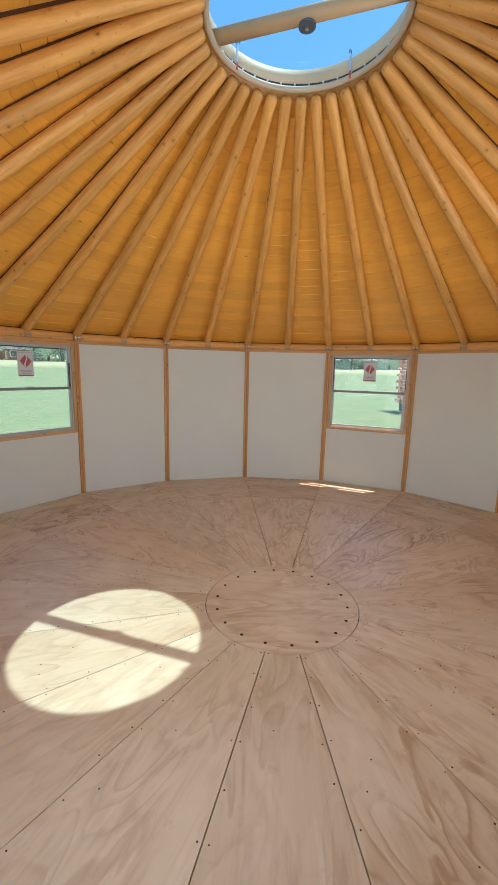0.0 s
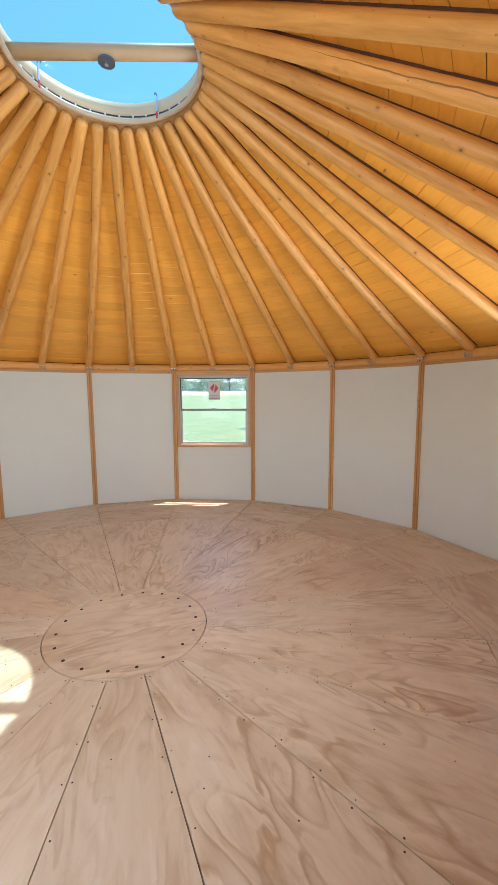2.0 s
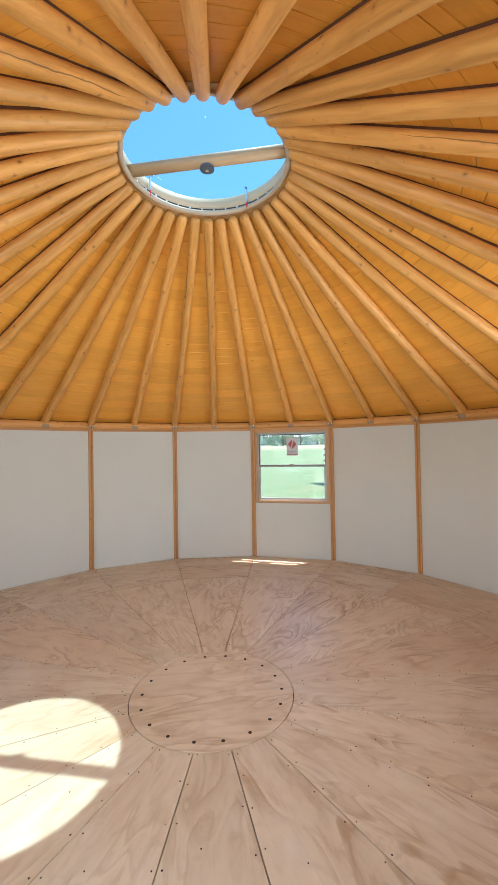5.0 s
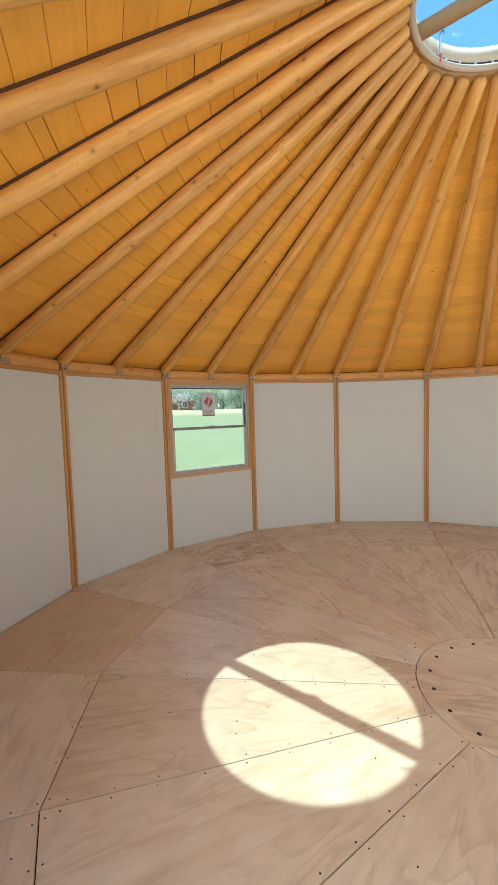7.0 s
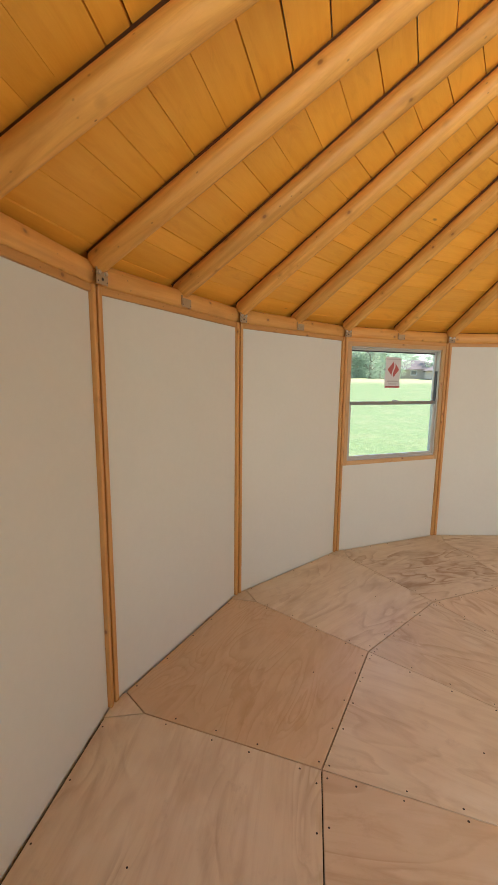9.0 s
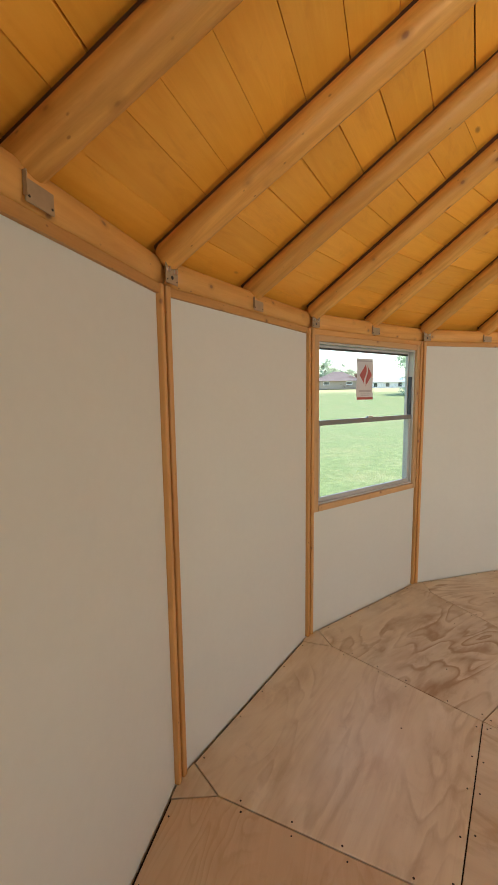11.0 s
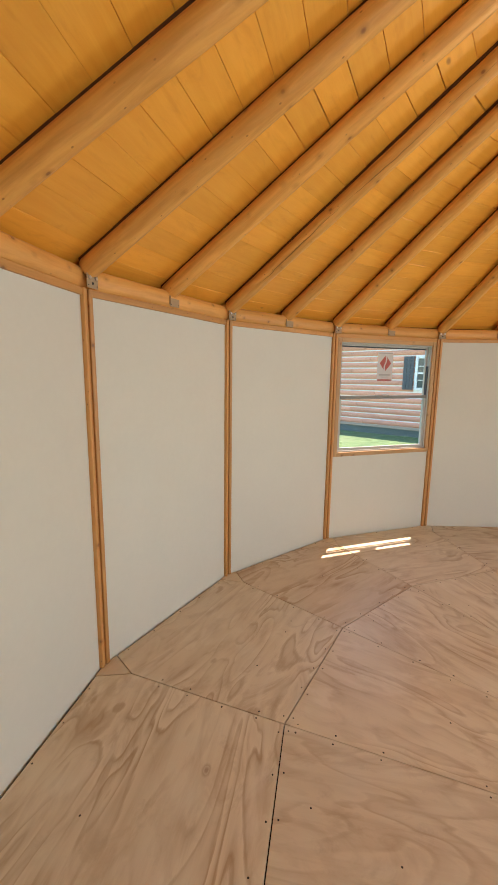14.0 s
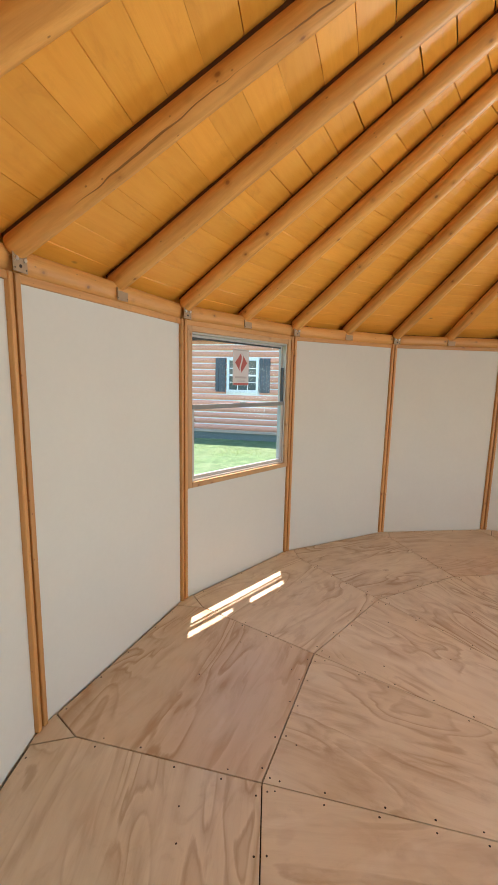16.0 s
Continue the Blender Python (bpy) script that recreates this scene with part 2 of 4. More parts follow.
def deck_wood(name):
    """Amber-stained roof boards, grain along the first map axis."""
    m, nt, b = node_material(name)
    v = coords(nt, "UV", (1.0, 11, 1))
    g = noise_tex(nt, v, 2.6, 5, 0.6, 0.8)
    blot = noise_tex(nt, coords(nt, "UV", (1.3, 2.0, 1)), 1.7, 4)
    fine = noise_tex(nt, coords(nt, "UV", (4, 80, 1)), 2.5, 3)
    col = ramp(nt, g, [(0.22, (0.82, 0.355, 0.034)), (0.72, (0.93, 0.455, 0.058))])
    col = mix(nt, math_node(nt, "MULTIPLY", blot, 0.45), col, (0.74, 0.29, 0.025))
    col = mix(nt, math_node(nt, "MULTIPLY", fine, 0.15), col, (0.52, 0.21, 0.03))
    smudge = noise_tex(nt, coords(nt, "UV", (2.2, 7.0, 1)), 2.0, 6, 0.65, 1.2)
    col = mix(nt, ramp(nt, smudge, [(0.54, (0, 0, 0)), (0.72, (0.3, 0.3, 0.3))]), col, (0.56, 0.21, 0.022))
    vo = nt.nodes.new("ShaderNodeTexVoronoi")
    vo.inputs["Scale"].default_value = 1.0
    link(nt, coords(nt, "UV", (2.2, 5.0, 1)), vo.inputs["Vector"])
    k = ramp(nt, vo.outputs["Distance"], [(0.025, (1, 1, 1)), (0.06, (0, 0, 0))])
    col = mix(nt, math_node(nt, "MULTIPLY", k, 0.7), col, (0.20, 0.08, 0.02))
    col = varied(nt, col, 0.92, 1.06, "Island")
    link(nt, col, b.inputs["Base Color"])
    b.inputs["Roughness"].default_value = 0.48
    bump(nt, b, math_node(nt, "ADD", g, fine), 0.2, 0.002)
    return m


def plain(name, colour, rough=0.5, metal=0.0, spread=0.1, scale=14.0, relief=0.1):
    """Paint, vinyl or metal with faint mottling."""
    m, nt, b = node_material(name)
    n = noise_tex(nt, coords(nt, "Object", (1, 1, 1), 7), scale, 5)
    big = noise_tex(nt, coords(nt, "Object", (1, 1, 1), 3), scale * 0.12, 3)
    both = math_node(nt, "MULTIPLY_ADD", n, 0.5, math_node(nt, "MULTIPLY", big, 0.5))
    col = ramp(nt, both, [(0.3, tuple(c * (1 - spread) for c in colour)), (0.7, tuple(min(1, c * (1 + spread)) for c in colour))])
    link(nt, col, b.inputs["Base Color"])
    b.inputs["Roughness"].default_value = rough
    b.inputs["Metallic"].default_value = metal
    bump(nt, b, n, relief, 0.001)
    return m


def glazing(name, tint, gloss=0.6):
    """Thin clear sheet that lets the view through and mirrors a little."""
    m, nt, b = node_material(name)
    nt.nodes.remove(b)
    tr = nt.nodes.new("ShaderNodeBsdfTransparent")
    tr.inputs["Color"].default_value = (*tint, 1)
    gl = nt.nodes.new("ShaderNodeBsdfGlossy")
    gl.inputs["Roughness"].default_value = 0.02
    lw = nt.nodes.new("ShaderNodeLayerWeight")
    mx = nt.nodes.new("ShaderNodeMixShader")
    f = math_node(nt, "MULTIPLY_ADD", math_node(nt, "POWER", lw.outputs["Facing"], 4.0), gloss, 0.006)
    link(nt, f, mx.inputs[0])
    link(nt, tr.outputs[0], mx.inputs[1])
    link(nt, gl.outputs[0], mx.inputs[2])
    link(nt, mx.outputs[0], nt.nodes["Material Output"].inputs["Surface"])
    return m


def leaf_material(name, a, b_col):
    """Thin leaves that also let sunlight through."""
    m, nt, b = node_material(name)
    v = nt.nodes.new("ShaderNodeNewGeometry").outputs["Random Per Island"]
    col = ramp(nt, v, [(0.0, a), (1.0, b_col)])
    col = varied(nt, col, 0.85, 1.15)
    link(nt, col, b.inputs["Base Color"])
    b.inputs["Roughness"].default_value = 0.6
    tl = nt.nodes.new("ShaderNodeBsdfTranslucent")
    link(nt, col, tl.inputs["Color"])
    mx = nt.nodes.new("ShaderNodeMixShader")
    mx.inputs[0].default_value = 0.55
    link(nt, b.outputs[0], mx.inputs[1])
    link(nt, tl.outputs[0], mx.inputs[2])
    link(nt, mx.outputs[0], nt.nodes["Material Output"].inputs["Surface"])
    return m


def grass_ground(name):
    m, nt, b = node_material(name)
    v = coords(nt, "Object")
    fine = noise_tex(nt, v, 6.0, 8, 0.7)
    mid = noise_tex(nt, v, 0.7, 5, 0.6)
    big = noise_tex(nt, v, 0.06, 4)
    col = ramp(nt, fine, [(0.3, (0.068, 0.115, 0.045)), (0.7, (0.18, 0.275, 0.11))])
    col = mix(nt, ramp(nt, mid, [(0.45, (0, 0, 0)), (0.68, (0.75, 0.75, 0.75))]), col, (0.215, 0.235, 0.125))
    col = mix(nt, math_node(nt, "MULTIPLY", big, 0.5), col, (0.085, 0.165, 0.045))
    tuft = noise_tex(nt, v, 4.5, 9, 0.75, 0.3)
    col = mix(nt, ramp(nt, tuft, [(0.41, (0.6, 0.6, 0.6)), (0.55, (0, 0, 0))]), col, (0.065, 0.11, 0.035))
    col = mix(nt, ramp(nt, tuft, [(0.52, (0, 0, 0)), (0.68, (0.6, 0.6, 0.6))]), col, (0.22, 0.28, 0.135))
    length = nt.nodes.new("ShaderNodeVectorMath")
    length.operation = "LENGTH"
    link(nt, v, length.inputs[0])
    wob = math_node(nt, "MULTIPLY_ADD", mid, 14.0, length.outputs["Value"])
    far = ramp(nt, math_node(nt, "DIVIDE", wob, 200.0), [(0.34, (0, 0, 0)), (0.38, (1, 1, 1))])
    col = mix(nt, math_node(nt, "MULTIPLY", far, 0.85), col, (0.26, 0.295, 0.15))
    link(nt, col, b.inputs["Base Color"])
    b.inputs["Roughness"].default_value = 0.9
    bump(nt, b, fine, 0.8, 0.03)
    return m


M_LOG = log_wood("peeled_log", (0.80, 0.395, 0.092), (0.54, 0.23, 0.040), (0.27, 0.10, 0.02))
M_PLATE = log_wood("plate_log", (0.74, 0.37, 0.098), (0.58, 0.26, 0.058), (0.28, 0.13, 0.05), False)
M_TRIM = log_wood("trim_wood", (0.60, 0.305, 0.095), (0.48, 0.22, 0.06), (0.25, 0.11, 0.04), False)
M_CASING = log_wood("casing_wood", (0.58, 0.35, 0.16), (0.48, 0.265, 0.105), (0.27, 0.13, 0.06), False)
M_GROOVE = log_wood("groove_wood", (0.50, 0.22, 0.06), (0.36, 0.145, 0.04), (0.15, 0.06, 0.02), False)
M_RAIL = plain("meeting_rail_vinyl", (0.20, 0.195, 0.18), 0.45, 0.0, 0.06)
M_DECK = deck_wood("amber_boards")
M_PLY = plywood("plywood", 0.95, 8.5, 0.6)
M_PLY_SOFT = plywood("plywood_plain", 0.50, 8.0)
M_PLY_WARM = plywood("plywood_orange", 0.45, 14.0, 0.6, 0.42)
M_PLY_TAN = plywood("plywood_tan", 0.85, 8.0, 0.5, 0.20)
M_PLY_MID = plywood("plywood_streaked", 0.80, 8.0, 0.5)
# dark brown for the painted shade over the rafters; also colours the eave board
M_GAP = plain("shade_brown", (0.085, 0.032, 0.011), 0.9)
M_SUB = plain("dark_subfloor", (0.018, 0.012, 0.009), 0.9)
M_WALL = plain("wall_lining", (0.625, 0.615, 0.545), 0.75, 0.0, 0.02, 30.0, 0.06)
M_OUTER = plain("outer_cover", (0.55, 0.52, 0.45), 0.8)
M_VINYL = plain("window_vinyl", (0.44, 0.43, 0.395), 0.4, 0.0, 0.04)
M_SEAL = plain("dark_seal", (0.05, 0.05, 0.05), 0.6)
M_ZINC = plain("zinc_plate", (0.36, 0.25, 0.145), 0.6, 0.15, 0.12, 60.0)
M_BOLT = plain("bolt_steel", (0.62, 0.61, 0.58), 0.35, 0.9, 0.1)
M_HOLE = plain("dark_hole", (0.03, 0.022, 0.018), 0.8)
M_BAR = plain("bar_paint", (0.50, 0.33, 0.17), 0.55, 0.0, 0.05)
M_CURB = plain("curb_paint", (0.64, 0.46, 0.27), 0.55, 0.0, 0.05)
M_RIM = plain("rim_paint", (0.55, 0.43, 0.29), 0.5, 0.0, 0.05)
M_GREYBLUE = plain("hub_grey", (0.10, 0.125, 0.15), 0.4, 0.3)
M_RED = plain("red_strap", (0.62, 0.05, 0.04), 0.5)
M_STRAP = plain("pale_strap", (0.45, 0.55, 0.68), 0.5)
M_PAPER = plain("sticker_paper", (0.60, 0.59, 0.59), 0.7, 0.0, 0.03)
M_STRED = plain("sticker_red", (0.40, 0.10, 0.09), 0.7, 0.0, 0.05)
M_STGREY = plain("sticker_grey", (0.42, 0.40, 0.40), 0.7, 0.0, 0.05)
M_GLASS = glazing("window_glass", (0.95, 0.965, 0.965), 0.10)
M_DOME = glazing("dome_acrylic", (0.33, 0.51, 0.55), 0.06)
M_WHITE = plain("white_trim", (0.78, 0.78, 0.78), 0.5)
M_GRASS = grass_ground("field_grass")


# ---- building helpers ----
def mesh_of(bm, name, material, smooth=False):
    bmesh.ops.recalc_face_normals(bm, faces=bm.faces)
    me = bpy.data.meshes.new(name)
    bm.to_mesh(me)
    bm.free()
    if material:
        me.materials.append(material)
    if smooth:
        for p in me.polygons:
            p.use_smooth = True
    return me


def part(name, bm, material, parent, label="", smooth=False):
    """One mesh object under a thing or under a part, made in the parent's frame."""
    ob = new(name, mesh_of(bm, name, material, smooth) if isinstance(bm, bmesh.types.BMesh) else bm)
    ob.parent = parent
    return tagged(ob, label)


def empty_thing(name, m, label, category, group="", kind=""):
    ob = new(name)
    ob.empty_display_size = 0.1
    ob.matrix_world = m
    return tagged(ob, label, category, group, kind)


def box(bm, x0, x1, y0, y1, z0, z1, bevel=0.0):
    vs = [bm.verts.new((x, y, z)) for z in (z0, z1) for y in (y0, y1) for x in (x0, x1)]
    fs = [bm.faces.new([vs[i] for i in q]) for q in
          ((0, 2, 3, 1), (4, 5, 7, 6), (0, 1, 5, 4), (2, 6, 7, 3), (0, 4, 6, 2), (1, 3, 7, 5))]
    if bevel:
        edges = {e for f in fs for e in f.edges}
        bmesh.ops.bevel(bm, geom=list(edges), offset=bevel, segments=2, affect="EDGES", profile=0.5)
    return bm


def box_bm(*a, bevel=0.0):
    return box(bmesh.new(), *a, bevel=bevel)


def slab(bm, poly, z0, z1, chamfer=0.0):
    """A flat sheet with the outline poly (x, y), with eased top edges."""
    n = len(poly)
    c = Vector((sum(p[0] for p in poly) / n, sum(p[1] for p in poly) / n))
    low = [bm.verts.new((x, y, z0)) for x, y in poly]
    mid = [bm.verts.new((x, y, z1 - chamfer)) for x, y in poly]
    rings = [low, mid]
    if chamfer:
        top = []
        for x, y in poly:
            d = Vector((x, y)) - c
            d = d * (1 - chamfer / max(d.length, 0.05))
            top.append(bm.verts.new((c.x + d.x, c.y + d.y, z1)))
        rings.append(top)
    for a, b in zip(rings, rings[1:]):
        for i in range(n):
            bm.faces.new((a[i], a[(i + 1) % n], b[(i + 1) % n], b[i]))
    bm.faces.new(rings[-1])
    bm.faces.new(list(reversed(low)))
    return bm


def cylinder(bm, r0, r1, length, m, n=16, caps=True):
    """A round bar along the local z of m."""
    a = [bm.verts.new(m @ Vector((r0 * math.cos(i * 2 * math.pi / n), r0 * math.sin(i * 2 * math.pi / n), 0))) for i in range(n)]
    b = [bm.verts.new(m @ Vector((r1 * math.cos(i * 2 * math.pi / n), r1 * math.sin(i * 2 * math.pi / n), length))) for i in range(n)]
    for i in range(n):
        bm.faces.new((a[i], a[(i + 1) % n], b[(i + 1) % n], b[i]))
    if caps:
        bm.faces.new(list(reversed(a)))
        bm.faces.new(b)
    return bm


def lathe(bm, profile, n=72, closed=False):
    """Turns (r, z) points round the z axis."""
    rings = [[bm.verts.new((r * math.cos(i * 2 * math.pi / n), r * math.sin(i * 2 * math.pi / n), z)) for i in range(n)] for r, z in profile]
    pairs = list(zip(rings, rings[1:])) + ([(rings[-1], rings[0])] if closed else [])
    for a, b in pairs:
        for i in range(n):
            bm.faces.new((a[i], a[(i + 1) % n], b[(i + 1) % n], b[i]))
    return bm


TO_Y = Matrix.Rotation(radians(-90), 4, "X")     # local z to +y
TO_X = Matrix.Rotation(radians(90), 4, "Y")      # local z to +x

# ---- ground ----
bm = bmesh.new()
def swell(d):
    """The field climbs gently towards the far trees."""
    f = min(1, max(0, (d - 24) / 62))
    return 3.1 * f * f * (3 - 2 * f) * 0.6 + 3.1 * f * 0.4


def rise(x, y):
    """The lawn climbs a little towards the cabin."""
    d, a = math.hypot(x, y), abs(math.degrees(math.atan2(y, x)) - 57)
    up = min(1, max(0, (d - 4.2) / 5.5)) * min(1, max(0, (40 - a) / 22)) * min(1, max(0, (30 - d) / 12))
    return 0.26 * up + swell(d)


lathe(bm, [(0.01, 0), (4.5, 0), (6, 0), (7.5, 0), (9, 0), (10.5, 0), (12, 0), (18, 0), (24, 0), (30, 0), (38, 0), (48, 0), (60, 0), (72, 0), (86, 0), (120, 0), (200, 0), (900, 0), (4000, 0)], 64)
for v in bm.verts:
    d = v.co.length
    v.co.z = GROUND + (noise.noise(v.co * 0.05) * 0.10 if 6 < d < 100 else 0) + rise(v.co.x, v.co.y)
ground = tagged(new("ground", mesh_of(bm, "ground", M_GRASS)), "mown green field with dry patches", "ground", kind="structure")

# ---- walls ----
# openings at -8, 4, 8 and the doorway are unseen, assumed from the spacing
WINDOWS = (-8, -4, 0, 4, 8)
DOORWAY = 9


def wall_piece(bm, x0, x1, z0, z1):
    """A length of wall; ends at the corners are mitred."""
    def out(x):
        return x * (1 + WALL_T / AP) if abs(abs(x) - HALF) < 1e-6 else x
    vs = [bm.verts.new(p) for z in (z0, z1) for p in ((x0, 0, z), (x1, 0, z), (out(x1), WALL_T, z), (out(x0), WALL_T, z))]
    for q in ((0, 1, 2, 3), (4, 5, 6, 7), (0, 1, 5, 4), (1, 2, 6, 5), (2, 3, 7, 6), (3, 0, 4, 7)):
        bm.faces.new([vs[i] for i in q])


WALL_TOP = 2.085
OX, OZ0, OZ1 = 0.552, 0.848, 1.955
for k in range(-8, 10):
    bm = bmesh.new()
    if k in WINDOWS:
        wall_piece(bm, -HALF, HALF, -0.02, OZ0)
        wall_piece(bm, -HALF, HALF, OZ1, WALL_TOP)
        wall_piece(bm, -HALF, -OX, OZ0, OZ1)
        wall_piece(bm, OX, HALF, OZ0, OZ1)
    elif k == DOORWAY:
        wall_piece(bm, -HALF, -0.48, -0.02, WALL_TOP)
        wall_piece(bm, 0.48, HALF, -0.02, WALL_TOP)
        wall_piece(bm, -0.48, 0.48, 1.94, WALL_TOP)
    else:
        wall_piece(bm, -HALF, HALF, -0.02, WALL_TOP)
    w = new("wall_panel", mesh_of(bm, "wall_panel", M_WALL))
    w.matrix_world = panel_pose(k)
    text = "off-white lined wall panel with a window opening" if k in WINDOWS else "plain off-white lined wall panel between wooden posts"
    tagged(w, text, "wall", "wall panels", "structure")


# ---- posts ----
def rounded_strip(w, t, z0, z1):
    return box_bm(0.0, w, -t, 0.004, z0, z1, bevel=0.006)


def stood_up(bm, material):
    """A bmesh built upright whose grain runs upward: laid along local x."""
    me = mesh_of(bm, "strip", material)
    me.transform(Matrix.Rotation(radians(90), 4, "Y"))
    return me


post = empty_thing("wall_post", Matrix(), "orange-stained wooden wall post with a dark centre groove", "post", "wall posts")
part("core", stood_up(box_bm(-0.016, 0.016, -0.013, 0.02, 0.0, TOP - 0.002), M_GROOVE), None, post, "brown recessed core").matrix_local = Matrix.Rotation(radians(-90), 4, "Y")
for s in (-1, 1):
    bm = rounded_strip(0.025, 0.023, 0.0, TOP)
    bmesh.ops.translate(bm, vec=(0.009, 0, 0), verts=bm.verts)
    if s < 0:
        bmesh.ops.scale(bm, vec=(-1, 1, 1), verts=bm.verts)
    bmesh.ops.rotate(bm, matrix=Matrix.Rotation(-s * STEP / 2, 3, "Z"), verts=bm.verts)
    part("strip", stood_up(bm, M_TRIM), None, post).matrix_local = Matrix.Rotation(radians(-90), 4, "Y")
for i, k in enumerate(range(-8, 10)):
    m = radial((k - 0.5) * 20, R_POST)
    if i == 0:
        post.matrix_world = m
    else:
        copy_thing(post, m)


# ---- plate logs, on top of the wall ----
def plate_profile():
    """Half-round log with a flat lip under it, (y, z), seen from the end."""
    pts = [(0.03, 2.092)]
    for i in range(11):
        a = radians(75 + i * 20.5)
        pts.append((0.028 * math.cos(a), 2.043 + 0.049 * math.sin(a)))
    pts += [(-0.012, 1.996), (0.03, 1.996)]
    return pts


def plate_mesh():
    bm = bmesh.new()
    prof = plate_profile()
    n = len(prof)
    rings = []
    for j in range(13):
        f = -1 + j / 6
        ring = []
        for y, z in prof:
            wob = 0.0025 * noise.noise(Vector((f * 3, y * 20, z * 20)))
            x = f * (HALF + (y - 0.0) * math.tan(STEP / 2) - 0.001)
            ring.append(bm.verts.new((x, y + wob, z + wob)))
        rings.append(ring)
    for a, b in zip(rings, rings[1:]):
        for i in range(n):
            bm.faces.new((a[i], a[(i + 1) % n], b[(i + 1) % n], b[i]))
    bm.faces.new(list(reversed(rings[0])))
    bm.faces.new(rings[-1])
    return mesh_of(bm, "log", M_PLATE, True)


plate = empty_thing("plate_beam", Matrix(), "half-round wooden plate beam along the wall top", "beam", "plate beams")
part("log", plate_mesh(), None, plate)
part("lip", box_bm(-HALF + 0.012, HALF - 0.012, -0.014, 0.002, 1.962, 1.995, bevel=0.003), M_TRIM, plate, "flat trim strip under the log")
for i, k in enumerate(range(-8, 10)):
    if i == 0:
        plate.matrix_world = panel_pose(k)
    else:
        copy_thing(plate, panel_pose(k))


# ---- brackets ----
def bracket(wide, label):
    th = empty_thing("rafter_bracket", Matrix(), label, "bracket", "rafter brackets")
    w, h = (0.036, 0.076) if wide else (0.041, 0.047)
    part("plate", box_bm(-w, w, -0.004, 0.0, 0.0, h, bevel=0.0015), M_ZINC, th)
    if wide:
        for x in (-0.021, 0.021):
            bm = cylinder(bmesh.new(), 0.0095, 0.008, 0.007, Matrix.Translation((x, -0.004, 0.047)) @ Matrix.Rotation(radians(90), 4, "X"), 10)
            part("bolt", bm, M_BOLT, th, "shiny bolt head")
        bm = cylinder(bmesh.new(), 0.007, 0.007, 0.001, Matrix.Translation((0, -0.0042, 0.022)) @ Matrix.Rotation(radians(90), 4, "X"), 10)
        part("hole", bm, M_HOLE, th, "dark bolt hole")
    else:
        part("side_tab", box_bm(-w - 0.003, -w, -0.010, 0.0, 0.01, h + 0.012), M_ZINC, th)
    for x in (-w + 0.008, w - 0.008):
        bm = cylinder(bmesh.new(), 0.003, 0.003, 0.001, Matrix.Translation((x, -0.0042, 0.012)) @ Matrix.Rotation(radians(90), 4, "X"), 8)
        part("nail_hole", bm, M_HOLE, th)
    return th


b_post = bracket(True, "zinc bracket plate with two bolts at a post top")
b_mid = bracket(False, "zinc saddle bracket on the plate beam")
for i, k in enumerate(range(-8, 10)):
    mp, mm = radial((k - 0.5) * 20, R_POST - 0.052, 1.994), radial(k * 20, AP - 0.0295, 1.999)
    if i == 0:
        b_post.matrix_world, b_mid.matrix_world = mp, mm
    else:
        copy_thing(b_post, mp)
        copy_thing(b_mid, mm)


# ---- roof ----
D_WALL, D_RING = 0.097, 0.086
R_IN = 0.611


def rafter_mesh(seed, r_out):
    """A peeled pole from the ring (x = 0) down to the wall, a little crooked, with rounded ends."""
    length = (r_out - R_IN) / math.cos(R_PITCH)
    off = Vector((seed * 7.3, 0, 0))
    n, rings = 18, []
    bm = bmesh.new()
    stations = [0.0, 0.004, 0.013, 0.03] + [0.03 + (length - 0.05) * j / 24 for j in range(1, 25)] + [length - 0.008, length]
    for x in stations:
        f = x / length
        r = (D_RING + (D_WALL - D_RING) * f) / 2
        if x < 0.03:
            r *= math.sqrt(max(0.12, 1 - ((0.03 - x) / 0.034) ** 2))
        if x > length - 0.012:
            r *= 0.93 if x < length - 0.001 else 0.82
        bend = math.sin(f * math.pi) * 0.008 * math.sin(seed * 2.1)
        cy = bend + 0.004 * noise.noise(Vector((x * 1.3, 1, 0)) + off)
        cz = 0.003 * noise.noise(Vector((x * 1.3, 5, 0)) + off)
        ring = []
        for i in range(n):
            a = i * 2 * math.pi / n
            rr = r * (1 + 0.05 * noise.noise(Vector((x * 2.2, math.cos(a), math.sin(a))) + off))
            ring.append(bm.verts.new((x, cy + rr * math.cos(a), cz + rr * math.sin(a))))
        rings.append(ring)
    for a, b in zip(rings, rings[1:]):
        for i in range(n):
            bm.faces.new((a[i], a[(i + 1) % n], b[(i + 1) % n], b[i]))
    bm.faces.new(list(reversed(rings[0])))
    bm.faces.new(rings[-1])
    return mesh_of(bm, "rafter", M_LOG, True)


def shade_strip_mesh(r_out):
    """Dark strip between a pole and the boards, standing in for crevice shade."""
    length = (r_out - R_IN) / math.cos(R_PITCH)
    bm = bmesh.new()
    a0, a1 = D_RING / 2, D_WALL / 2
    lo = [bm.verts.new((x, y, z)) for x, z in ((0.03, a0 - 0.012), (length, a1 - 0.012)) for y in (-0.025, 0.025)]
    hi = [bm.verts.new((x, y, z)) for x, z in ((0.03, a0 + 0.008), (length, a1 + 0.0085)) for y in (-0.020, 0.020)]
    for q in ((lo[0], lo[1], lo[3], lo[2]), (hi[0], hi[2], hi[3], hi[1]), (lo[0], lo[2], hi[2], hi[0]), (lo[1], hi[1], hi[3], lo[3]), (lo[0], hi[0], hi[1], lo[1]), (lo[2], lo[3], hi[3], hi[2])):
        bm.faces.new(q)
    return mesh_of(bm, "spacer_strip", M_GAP)


